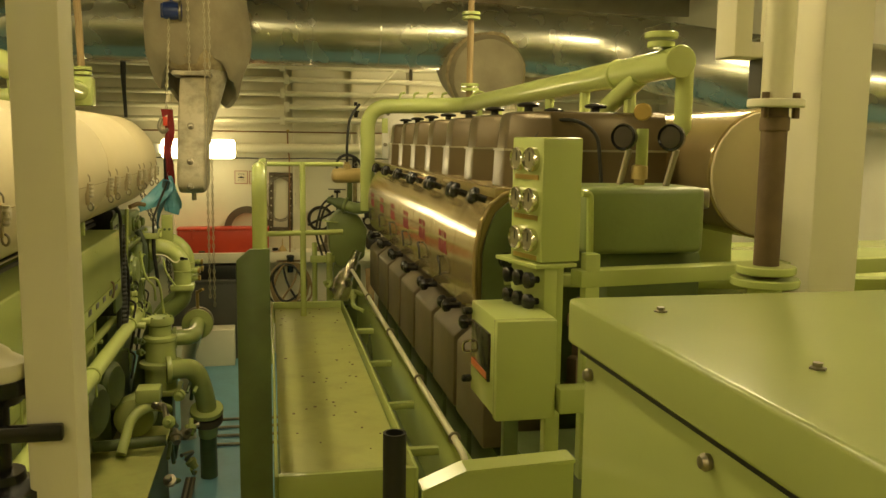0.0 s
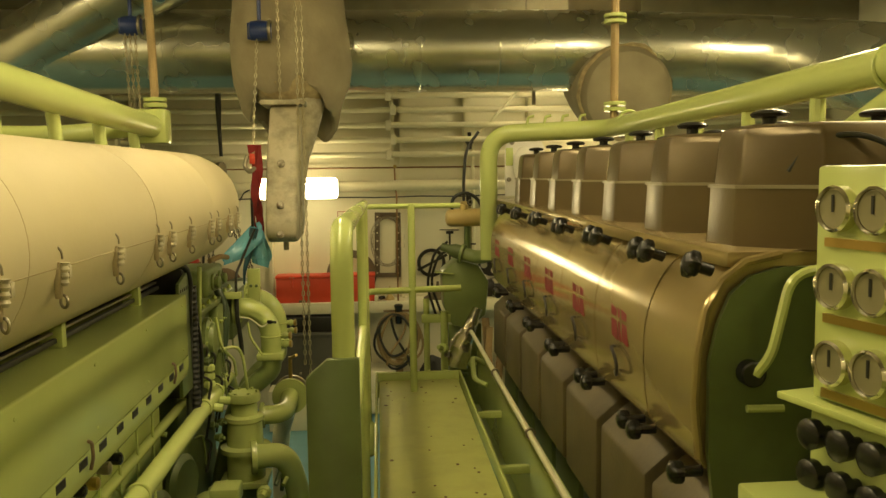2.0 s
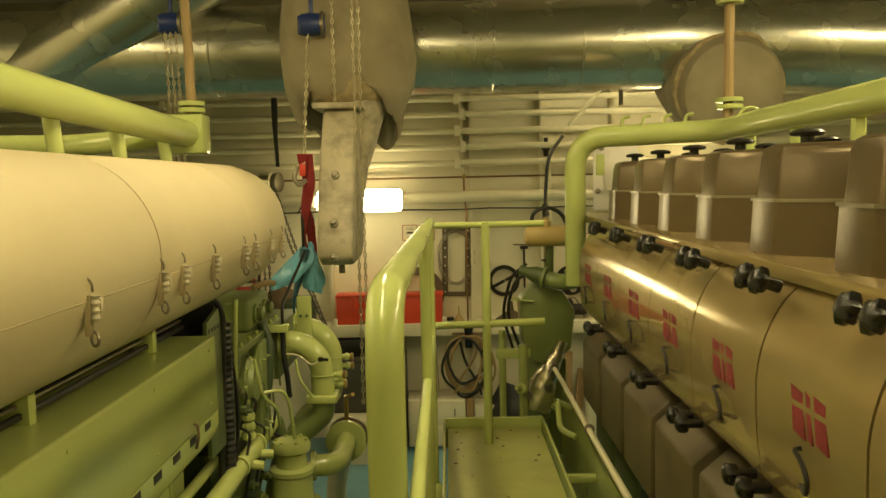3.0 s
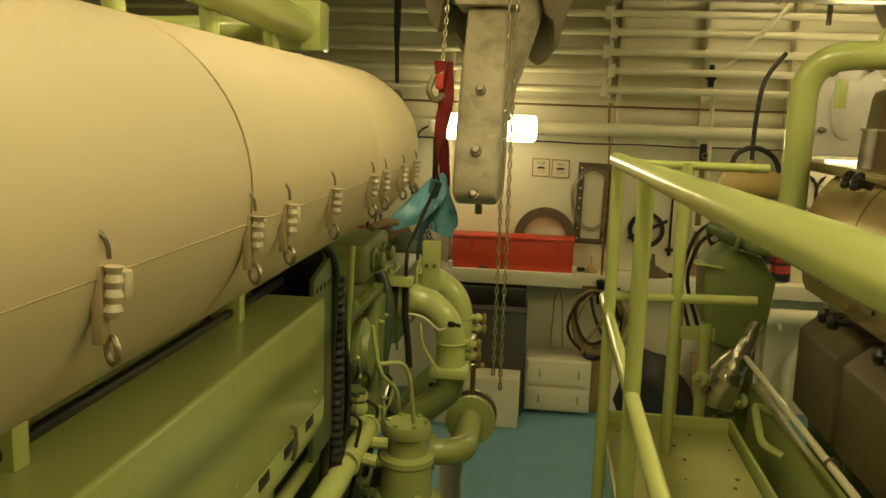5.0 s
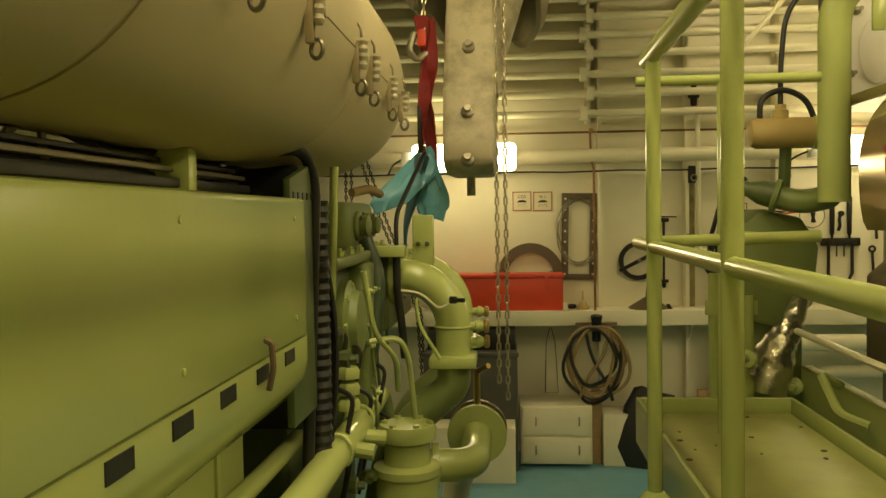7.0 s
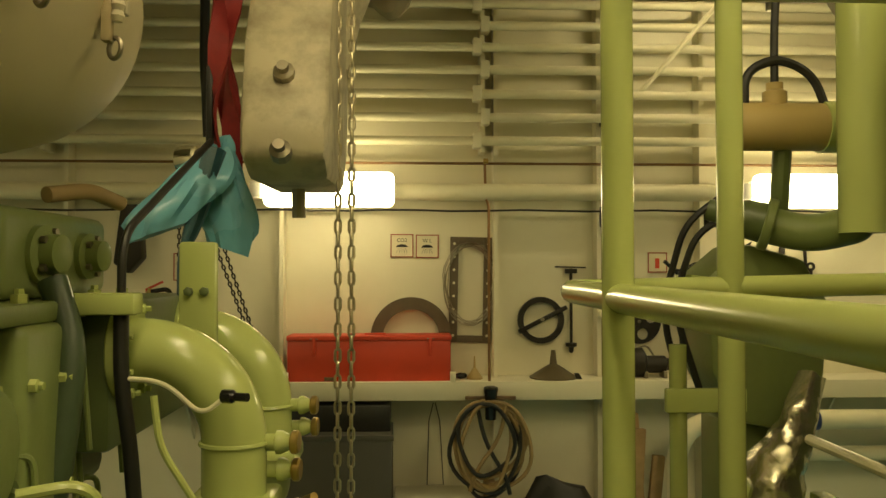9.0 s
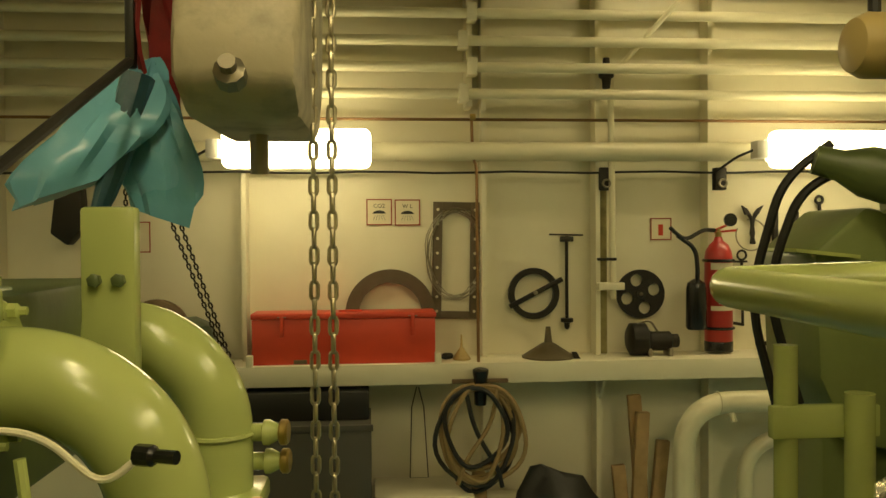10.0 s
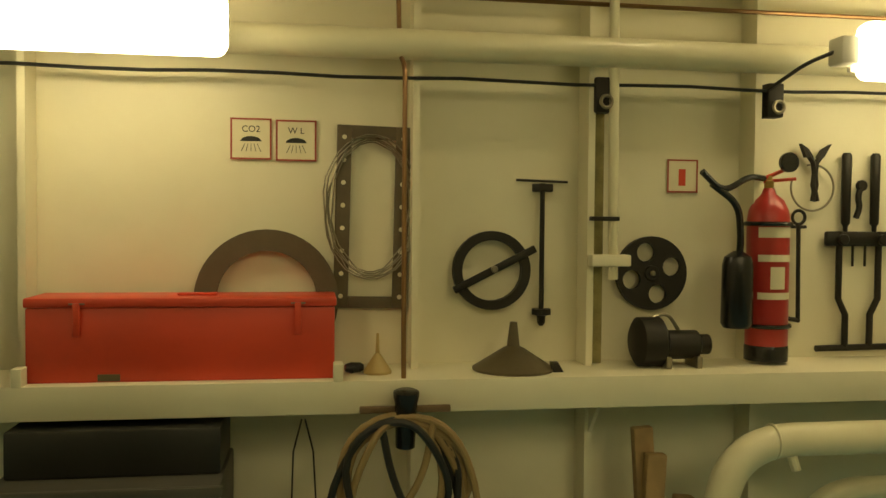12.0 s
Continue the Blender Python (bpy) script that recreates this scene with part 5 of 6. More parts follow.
# filter pot and cooling water valves
fp = thing("filter_pot", (-0.70, 5.62, 0.8), "pale green filter pot with a ribbed cap", "filter")
part("body", lathe((-0.69, 5.62, 0.66), (0, 0, 1), [(0, 0.10), (0.14, 0.10), (0.145, 0.13), (0.17, 0.13), (0.18, 0.095), (0.30, 0.092), (0.31, 0.10), (0.33, 0.10), (0.34, 0.07), (0.40, 0.068), (0.41, 0.085), (0.44, 0.088), (0.455, 0.08)], 30), GREEN, fp)
for a in range(6):
    part("cap_bolt", lathe((-0.69 + 0.068 * math.cos(a * 1.047), 5.62 + 0.068 * math.sin(a * 1.047), 1.112), (0, 0, 1), [(0, 0.01), (0.012, 0.01)], 6), GREEN, fp)
part("base_plate", box(-0.82, -0.57, 5.50, 5.74, 0.63, 0.66, 0.005), GREEN, fp)
part("stand", box(-0.76, -0.62, 5.56, 5.70, 0.3, 0.63, 0.005), GREEN_DARK, fp)
uv = thing("upper_cooling_valve", (-0.45, 6.15, 0.6), "green elbow with a butterfly valve and cream pipe", "valve")
part("elbow", tube([(-0.64, 5.80, 0.935), (-0.503, 5.82, 0.935), (-0.503, 6.1, 0.955)], 0.052, bend=0.1, sides=24, steps=10), GREEN, uv)
part("inlet_flange", disc((-0.635, 5.80, 0.935), (1, 0.1, 0), 0.07, 0.025), GREEN, uv)
part("flange", disc((-0.503, 6.10, 0.955), (0, 1, 0), 0.105, 0.025), GREEN, uv)
part("valve_body", disc((-0.503, 6.13, 0.955), (0, 1, 0), 0.095, 0.05), RUST, uv)
part("flange", disc((-0.503, 6.185, 0.955), (0, 1, 0), 0.105, 0.025), STEEL, uv)
part("cream_pipe", tube([(-0.503, 6.2, 0.955), (-0.503, 6.36, 0.955), (-0.62, 6.52, 0.6), (-0.62, 6.52, 0.0)], 0.055, bend=0.12, sides=24), CREAM_PIPE, uv)
part("stem", tube([(-0.503, 6.16, 1.045), (-0.503, 6.16, 1.18)], 0.012, sides=8), BRASS, uv)
part("lever", tube([(-0.503, 6.16, 1.17), (-0.46, 6.1, 1.20)], 0.010, sides=8), BRASS, uv)
lv = thing("lower_cooling_valve", (-0.45, 5.8, 0.3), "green elbow with a lower butterfly valve", "valve")
part("elbow", tube([(-0.64, 5.50, 0.80), (-0.48, 5.55, 0.80), (-0.42, 5.62, 0.58), (-0.42, 5.72, 0.30)], 0.062, bend=0.14, sides=24, steps=10), GREEN, lv)
part("flange", disc((-0.645, 5.50, 0.80), (1, 0.2, 0), 0.085, 0.03), GREEN, lv)
part("flange", disc((-0.42, 5.64, 0.50), (0, 0.35, -1), 0.105, 0.03), GREEN, lv)
part("valve_body", disc((-0.42, 5.655, 0.46), (0, 0.35, -1), 0.10, 0.06), RUST, lv)
part("foot_pipe", tube([(-0.42, 5.72, 0.3), (-0.42, 5.74, 0.0)], 0.055, sides=20), GREEN_DARK, lv)

# pump group low on the port side
pg = thing("pump_group", (-0.75, 4.9, 0.35), "green pump group with pipes on a base plate", "pump")
part("base_plate", box(-1.0, -0.60, 4.2, 5.3, 0.50, 0.515, 0.003), GREEN_PLATE, pg)
part("plate_legs", box(-0.98, -0.62, 4.25, 5.25, 0.0, 0.5, 0.005), GREEN_DARK, pg)
part("pump_casing", lathe((-0.78, 5.05, 0.64), (0, 1, 0), [(0, 0.06), (0.02, 0.11), (0.12, 0.12), (0.2, 0.09), (0.3, 0.085)], 24), GREEN, pg)
part("motor_box", box(-0.75, -0.62, 4.95, 5.08, 0.76, 0.84, 0.01), GREEN, pg)
part("curved_pipe", tube([(-0.80, 4.75, 0.55), (-0.76, 4.9, 0.72), (-0.66, 5.0, 0.74), (-0.6, 5.15, 0.66)], 0.028, bend=0.08, sides=14), GREEN, pg)
part("suction_pipe", tube([(-0.95, 4.8, 0.58), (-0.58, 4.85, 0.58)], 0.03, sides=14), GREEN_DARK, pg)
random.seed(51)
for k in range(18):
    x, y, z = random.uniform(-0.62, -0.47), random.uniform(4.5, 5.5), random.uniform(0.2, 0.75)
    if k % 2:
        part("pipe_fitting", lathe((x, y, z), (random.uniform(-1, 1), random.uniform(-1, 1), random.uniform(-0.3, 1)), [(0, 0.02), (0.03, 0.026), (0.035, 0.034), (0.06, 0.034), (0.065, 0.016), (0.1, 0.014)], 10), (GREEN_DARK, STEEL, RUST, GREEN)[k % 4], pg)
    else:
        part("small_pipe", tube([(x, y, z), (x + random.uniform(-0.04, 0.06), y + 0.12, z + random.uniform(-0.1, 0.1)), (x, y + 0.25, z - 0.12)], 0.012, bend=0.05, sides=8), (GREEN, GREEN_DARK, STEEL)[k % 3], pg)
for k in range(4):
    part("drain_line", tube([(-0.55 + 0.015 * k, 4.0, 0.05), (-0.55 + 0.015 * k, 5.6, 0.05)], 0.01, sides=8), (BLACK, STEEL)[k % 2], pg)
for k in range(4):
    solo("deck_line", tube([(-0.47, 6.3 + 0.19 * k, 0.012), (0.3, 6.28 + 0.19 * k, 0.012)], 0.012, sides=8), STEEL, "dark pipe line crossing the blue deck", "pipe", group="deck lines")

# ---- hoists, chains, strap and bag ----


def chain(name, pts, length, width, wire, mat, label, group=""):
    """Chain links along a path, each turned a quarter against the one before."""
    bm = bmesh.new()
    path = [Vector(p) for p in pts]
    pitch = length - 2 * wire * 1.1
    segs, carry, i = [], 0.0, 0
    for a, b in zip(path, path[1:]):
        d = (b - a)
        L = d.length
        while carry < L:
            segs.append((a + d * (carry / L), d.normalized()))
            carry += pitch
        carry -= L
    for k, (p, d) in enumerate(segs):
        u = d.orthogonal().normalized()
        u.rotate(Matrix.Rotation(radians(35), 3, d))
        v = d.cross(u)
        side = u if k % 2 else v
        h, w = length / 2 - wire - width / 2 + wire, width / 2 - wire
        loop = []
        for a in range(5):
            t = math.pi * a / 4
            loop.append(p + d * (h + w * math.sin(t)) + side * (w * math.cos(t)))
        for a in range(5):
            t = math.pi + math.pi * a / 4
            loop.append(p + d * (-h + w * math.sin(t)) + side * (w * math.cos(t)))
        tube(loop, wire, sides=6, loop=True, bm=bm)
    return solo(name, bm, mat, label, "chain", group=group)


chain("hoist_chain", [(-0.425, 6.27, 3.3), (-0.425, 6.27, 1.10)], 0.038, 0.019, 0.0037, CHAINM, "greasy steel hoist chain hanging straight down", "hanging chains")
chain("hoist_chain", [(-0.393, 6.26, 3.3), (-0.393, 6.26, 1.06)], 0.038, 0.019, 0.0037, CHAINM, "greasy steel hoist chain hanging straight down", "hanging chains")
chain("sling_chain", [(-0.655, 6.30, 3.04), (-0.672, 6.12, 2.38)], 0.034, 0.02, 0.004, CHAINM, "thin steel chain from the blue hoist block", "hanging chains")
chain("sling_chain", [(-0.535, 6.30, 3.68), (-0.53, 6.3, 2.68)], 0.034, 0.02, 0.004, CHAINM, "thin steel chain from the blue hoist block", "hanging chains")


def hoist(x, y, z, label):
    t = thing("chain_hoist", (x, y, z), label, "hoist", group="chain hoists")
    part("body", lathe((x - 0.06, y, z), (1, 0, 0), [(0, 0.035), (0.01, 0.055), (0.045, 0.06), (0.075, 0.06), (0.11, 0.055), (0.12, 0.035)], 20), BLUEHOIST, t)
    part("side_plate", box(x - 0.07, x + 0.07, y - 0.02, y + 0.02, z - 0.05, z + 0.045, 0.006), BLUEHOIST, t)
    part("top_hook", tube([(x, y, z + 0.05), (x, y, ZC - 0.1)], 0.012, sides=8), BLUEHOIST, t)
    part("hand_wheel", torus((x + 0.06, y, z), (1, 0, 0), 0.06, 0.01, 8, 24), STEEL, t)
    return t


hoist(-0.64, 6.32, 3.09, "small dark blue chain hoist hanging overhead")
hoist(-1.46, 6.62, 3.17, "dark blue chain hoist hanging over the port engine")
for dx in (-0.03, 0.0, 0.03):
    chain("hoist_chain", [(-1.46 + dx, 6.6, 3.12), (-1.44 + dx, 6.6, 2.35)], 0.034, 0.02, 0.004, CHAINM, "thin steel chain under the blue hoist", "hanging chains")

# red strap and blue bag
st = thing("red_strap", (-0.67, 6.15, 1.9), "red webbing strap with a hook beside the casting", "strap")
random.seed(61)
for x0, y0, w, ph in ((-0.678, 6.10, 0.024, 0.0), (-0.650, 6.13, 0.022, 1.3), (-0.662, 6.16, 0.026, 2.2)):
    rings = []
    for i in range(15):
        k = i / 14
        z = 2.42 - 0.52 * k
        cx, cy = x0 + 0.012 * math.sin(5 * k + ph), y0 + 0.08 * k + 0.015 * math.sin(7 * k + ph)
        ang = 1.3 * math.sin(6 * k + ph)
        c, s = math.cos(ang) * w, math.sin(ang) * w
        rings.append([(cx - c, cy - s, z), (cx + c, cy + s, z), (cx + c - 0.006 * s / w, cy + s + 0.006 * c / w, z), (cx - c - 0.006 * s / w, cy - s + 0.006 * c / w, z)])
    part("webbing", ring_sweep(rings), REDSTRAP, st)
part("hook", tube([(-0.70, 6.10, 2.36), (-0.72, 6.09, 2.30), (-0.69, 6.08, 2.26), (-0.66, 6.1, 2.29)], 0.012, bend=0.02, sides=8), STEEL, st)
part("ratchet", box(-0.69, -0.66, 6.085, 6.11, 2.31, 2.37, 0.006), RED, st)
part("dark_webbing", box(-0.70, -0.685, 6.14, 6.16, 1.95, 2.12, 0.004), BLACK, st)
bg = thing("plastic_bag", (-0.72, 6.2, 1.6), "torn light blue plastic bag tied to the strap", "bag")
for sx, x1, y1, z1, wid in ((-1, -0.795, 6.13, 1.755, 0.078), (1, -0.660, 6.2, 1.72, 0.045)):
    rings = []
    for i in range(13):
        k = i / 12
        p = Vector((-0.68, 6.19, 1.97)).lerp(Vector((x1, y1, z1)), k)
        r = 0.018 + wid * math.sin(min(1, k * 1.1) * math.pi * 0.62) * (1 - 0.55 * max(0, k - 0.75) * 4 * 0.8)
        rings.append([p + Vector((math.cos(a) * r, math.sin(a) * r * 0.45, -0.35 * math.cos(a) * r * sx)) * (1 + 0.16 * math.sin(5 * a + 4 * k) + 0.10 * math.sin(9 * a - 7 * k)) for a in (2 * math.pi * j / 24 for j in range(24))])
    part("film", ring_sweep(rings), BAG, bg)
part("twisted_fold", tube([(-0.685, 6.16, 1.94), (-0.715, 6.14, 1.80), (-0.745, 6.12, 1.70), (-0.748, 6.12, 1.60)], lambda k: 0.026 * (1 - 0.8 * k), bend=0.05, sides=10), BAG_DARK, bg, "dark twisted fold of the bag")
solo("black_webbing", tube([(-1.38, 9.02, 3.4), (-1.385, 9.02, 2.75), (-1.375, 9.03, 2.42)], lambda k: 0.028 - 0.012 * k, bend=0.1, sides=8), BLACK, "black webbing strap hanging before the pipes", "strap")

# hand chain pulley on the north wall
pu2 = thing("chain_pulley", (-1.45, 9.1, 2.25), "bright steel chain block on the wall", "pulley")
part("drum", lathe((-1.54, 9.1, 2.30), (1, -0.3, 0), [(0, 0.05), (0.01, 0.075), (0.06, 0.08), (0.11, 0.075), (0.12, 0.05)], 24), CHROME, pu2)
part("housing", lathe((-1.43, 9.12, 2.29), (1, -0.3, 0), [(0, 0.08), (0.05, 0.085), (0.07, 0.05)], 24), STEEL, pu2)
for dx in (-0.02, 0.02):
    chain("hand_chain", [(-1.51 + dx, 9.08, 2.25), (-1.51 + dx, 9.08, 1.25)], 0.036, 0.024, 0.0048, IRON, "thin hand chain hanging on the wall", "wall chains")
chain("hand_chain", [(-1.46, 9.08, 2.25), (-1.30, 9.06, 1.75), (-1.03, 8.98, 1.08), (-1.0, 8.975, 0.6)], 0.036, 0.024, 0.0048, IRON, "thin hand chain slanting to the shelf", "wall chains")
chain("hand_chain", [(-1.42, 9.08, 2.25), (-1.25, 9.06, 1.72), (-1.0, 8.97, 1.06), (-0.985, 8.97, 0.7)], 0.036, 0.024, 0.0048, IRON, "thin hand chain slanting to the shelf", "wall chains")
solo("hanging_block", prism([(-1.86, 2.05), (-1.76, 2.05), (-1.74, 1.75), (-1.82, 1.66), (-1.90, 1.72)], "y", 9.1, 9.2, 0.01), IRON, "black chain block hanging on the wall", "block")

# ---- starboard engine end, by the rail ----
hn = thing("air_silencer", (0.55, 6.1, 1.9), "yellow round silencer with a black hose loop", "silencer")
part("barrel", lathe((0.42, 6.09, 1.985), (1, 0, 0), [(0, 0.02), (0.01, 0.042), (0.03, 0.052), (0.22, 0.052), (0.24, 0.045)], 26), HORN, hn)
part("green_end", lathe((0.63, 6.09, 1.985), (1, 0, 0), [(0, 0.056), (0.07, 0.056), (0.08, 0.03)], 26), GREEN, hn)
part("neck", lathe((0.53, 6.09, 2.03), (0, 0, 1), [(0, 0.026), (0.03, 0.026), (0.035, 0.018), (0.05, 0.018)], 14), HORN, hn)
part("hose_loop", tube([(0.46, 6.08, 2.03), (0.46, 6.08, 2.10), (0.53, 6.08, 2.135), (0.61, 6.08, 2.10), (0.64, 6.08, 2.02)], 0.010, bend=0.05, sides=8), BLACK, hn)
part("riser_hose", tube([(0.53, 6.09, 2.08), (0.53, 6.09, 2.2), (0.545, 6.09, 2.38), (0.62, 6.09, 2.48)], 0.009, bend=0.08, sides=8), BLACK, hn)
part("stalk", tube([(0.55, 6.10, 1.94), (0.55, 6.12, 1.8)], 0.02, sides=10), GREEN_DARK, hn)
fc = thing("front_gear_casing", (0.55, 6.25, 0.9), "green five-sided casing at the engine end", "casing")
part("casing", prism([(0.40, 1.66), (0.49, 1.735), (0.62, 1.70), (0.68, 1.60), (0.66, 1.40), (0.56, 1.32), (0.46, 1.34), (0.41, 1.45)], "y", 6.15, 6.35, 0.012), GREEN_MID, fc)
part("bright_lid", moved(box(0.36, 0.47, 6.13, 6.24, -0.003, 0.003), Matrix.Translation((0, 0, 1.70)) @ Matrix.Rotation(radians(6), 4, "Y")), GREEN, fc)
# Elbow and flange take the darker mid green to include their shadow.
part("elbow", tube([(0.66, 5.99, 1.80), (0.66, 6.0, 1.77), (0.60, 6.08, 1.75), (0.50, 6.12, 1.78)], 0.040, bend=0.05, sides=20), GREEN_MID, fc)
part("elbow_flange", disc((0.53, 6.108, 1.772), (-1, 0.35, 0.3), 0.058, 0.02), GREEN_MID, fc)
part("elbow_cone", lathe((0.52, 6.112, 1.776), (-1, 0.35, 0.3), [(0, 0.045), (0.05, 0.042), (0.09, 0.026), (0.13, 0.024)], 20), GREEN_DARK, fc)
part("foot", box(0.44, 0.64, 6.2, 6.32, 0.0, 1.34, 0.01), GREEN_MID, fc)
part("hose", tube([(0.40, 6.2, 1.40), (0.33, 6.18, 1.60), (0.38, 6.16, 1.76), (0.46, 6.15, 1.80)], 0.008, bend=0.08, sides=8), BLACK, fc)
part("hose", tube([(0.38, 6.22, 1.35), (0.31, 6.2, 1.58), (0.36, 6.18, 1.78), (0.44, 6.17, 1.84)], 0.008, bend=0.08, sides=8), BLACK, fc)
foil = material("crumpled_foil", (0.62, 0.58, 0.44), 0.22, metal=0.9, vary=0.2, scale=30, bump=1.0, fine=40)
bm = tube([(0.60, 6.08, 1.45), (0.56, 6.06, 1.35), (0.50, 6.05, 1.25), (0.47, 6.06, 1.12)], lambda k: 0.028 + 0.045 * k, bend=0.1, sides=16, steps=8)
for v in bm.verts:
    v.co += noise.noise_vector(v.co * 30) * 0.012
fl = solo("foil_lagged_pipe", bm, foil, "foil wrapped crumpled exhaust drain pipe", "pipe")
vg = thing("valve_group", (0.42, 5.95, 0.6), "small green valves and pipes beside the platform", "valve")
random.seed(71)
part("post", tube([(0.30, 6.05, 0.0), (0.30, 6.05, 1.52)], 0.018, sides=12), GREEN, vg)
part("post", tube([(0.40, 6.02, 0.0), (0.40, 6.02, 1.45)], 0.022, sides=12), GREEN, vg)
part("cross_bar", box(0.27, 0.44, 6.03, 6.05, 1.38, 1.43, 0.004), GREEN, vg)
for k in range(14):
    x, y, z = random.uniform(0.34, 0.60), random.uniform(5.9, 6.1), random.uniform(0.8, 1.3)
    part("valve_fitting", lathe((x, y, z), (random.uniform(-1, 1), random.uniform(-1, 0), random.uniform(-0.2, 1)), [(0, 0.016), (0.02, 0.022), (0.03, 0.03), (0.05, 0.03), (0.055, 0.014), (0.09, 0.012)], 10), (GREEN, GREEN_DARK, STEEL, BRASS)[k % 4], vg)
part("bracket_arm", tube([(0.60, 5.75, 1.20), (0.53, 5.72, 1.24), (0.52, 5.55, 1.16), (0.58, 5.5, 1.14)], 0.014, bend=0.03, sides=8), GREEN, vg)
# Solid dark box fills the platform gap, standing in for the shade there.
part("gap_shade_box", box(0.475, 0.60, 2.9, 6.0, 0.3, 0.9, 0.005), GREEN_DARK, vg)
ov = thing("oval_cover", (0.92, 6.3, 2.1), "white oval inspection cover with bolts", "cover")
part("plate", prism([(0.80, 2.10), (1.04, 2.10), (1.04, 2.36)] + arc(0.92, 2.36, 0.12, 0, 180, 12)[1:-1] + [(0.80, 2.36)], "y", 6.26, 6.285, 0.005), WHITE, ov)
bm = lathe((0.91, 6.262, 2.28), (0, -1, 0), [(0, 0.062), (0.012, 0.06), (0.02, 0.05), (0.022, 0.02)], 28)
for v in bm.verts:
    v.co.z = 2.28 + (v.co.z - 2.28) * 1.9
part("oval_boss", bm, WHITE, ov)
for x, z in ((0.84, 2.42), (0.98, 2.44), (0.82, 2.2), (1.01, 2.2)):
    part("bolt", lathe((x, 6.26, z), (0, -1, 0), [(0, 0.014), (0.014, 0.014), (0.016, 0.008), (0.05, 0.008)], 8), STEEL, ov)
for k in range(4):
    part("wire_clip", tube([(0.86 + 0.09 * k, 5.86 - 0.03 * k, 2.50), (0.87 + 0.09 * k, 5.86 - 0.03 * k, 2.545), (0.90 + 0.09 * k, 5.85 - 0.03 * k, 2.55)], 0.008, bend=0.01, sides=7), GREEN, sp)
solo("tag_plate", box(0.75, 0.79, 5.90, 5.915, 2.28, 2.38, 0.004), GREEN, "small green metal tag hung on the pipe", "tag")

# cross bars between platform and engine
for y in (3.1, 3.65, 4.35, 5.1):
    part("cross_bar", box(0.47, 0.60, y, y + 0.03, 1.08, 1.11, 0.003), GREEN, pf)
for k, y in enumerate((2.65, 3.3, 4.1, 5.0)):
    part("pipe_clip", torus((0.557, y, 1.31 + 0.005 * k), (0, 1, 0), 0.016, 0.005, 6, 14), STEEL, foot)

# ---- turbocharger side, near the start ----
tc = thing("turbocharger_casing", (1.0, 2.5, 1.9), "green turbocharger casing with two black gauges", "turbocharger")
part("casing", box(0.86, 1.22, 2.36, 2.62, 1.925, 2.115, 0.02, seg=3), GREEN_MID, tc)
part("under_duct", box(0.95, 1.25, 2.42, 2.62, 1.5, 1.925, 0.02), GREEN_DARK, tc)
for x, y in ((1.03, 2.5), (1.13, 2.4)):
    g = part("gauge", lathe((x, y, 2.255), (-0.75, -0.6, 0), [(0, 0.036), (0.022, 0.04), (0.03, 0.036), (0.022, 0.032)], 26), KNOB, tc, "black round gauge")
    part("gauge_dial", disc((x - 0.017, y - 0.014, 2.255), (-0.75, -0.6, 0), 0.031, 0.002, 0.0005), GLASS_DARK, g)
    part("gauge_stem", tube([(x + 0.01, y, 2.22), (x - 0.01, y + 0.02, 2.11)], 0.010, sides=8), STEEL, tc)
part("yellow_fitting", lathe((1.075, 2.5, 2.11), (0, 0, 1), [(0, 0.016), (0.02, 0.016), (0.022, 0.024), (0.06, 0.024), (0.065, 0.014)], 14), HORN, tc)
part("green_stem", tube([(1.08, 2.5, 2.17), (1.08, 2.5, 2.28)], 0.018, sides=12), GREEN, tc)
part("small_gauge", disc((1.09, 2.52, 2.33), (-0.6, -0.8, 0), 0.026, 0.02), BRASS, tc)
part("loop_hose", tube([(0.84, 2.80, 2.24), (0.87, 2.78, 2.30), (0.95, 2.74, 2.315), (1.02, 2.70, 2.27), (1.03, 2.68, 2.1)], 0.006, bend=0.06, sides=8), BLACK, tc)
part("corner_pipe", tube([(0.83, 2.33, 2.10), (0.86, 2.34, 2.10), (0.865, 2.34, 1.90)], 0.010, bend=0.02, sides=8), GREEN, tc)
bm = disc((1.225, 2.42, 2.08), (1, -0.4, 0), 0.03, 0.03)
part("drain_nut", bm, STEEL, tc)
beam = solo("green_beam", moved(box(0.0, 1.6, -0.03, 0.03, -0.022, 0.022, 0.004), Matrix.Translation((0.78, 2.22, 1.885)) @ Matrix.Rotation(radians(8), 4, "Z")), GREEN, "pale green channel beam beside the engine", "beam")
solo("green_beam", moved(box(0.0, 1.5, -0.03, 0.03, -0.02, 0.02, 0.004), Matrix.Translation((0.9, 2.7, 1.80)) @ Matrix.Rotation(radians(-12), 4, "Z")), GREEN, "pale green channel beam beside the engine", "beam")
solo("green_tank_top", box(1.5, 3.6, 2.6, 3.9, 1.60, 1.76, 0.01), GREEN, "pale green flat tank top behind the column", "tank")
lowbar = solo("low_green_beam", box(0.66, 1.3, 1.98, 2.03, 1.60, 1.66, 0.004), GREEN, "pale green beam behind the control box", "beam")
kp = prism([(0.225, 1.69), (0.295, 1.718), (0.475, 1.725), (0.475, 1.45), (0.225, 1.45)], "y", 1.39, 1.402, 0.002)
for (xa, za), (xb, zb) in (((0.225, 1.69), (0.295, 1.718)), ((0.295, 1.718), (0.475, 1.725))):
    prism([(xa, za), (xb, zb), (xb, zb + 0.006), (xa, za + 0.006)], "y", 1.385, 1.43, bm=kp)
box(0.40, 0.46, 1.404, 1.42, DECK, 1.6, bm=kp)
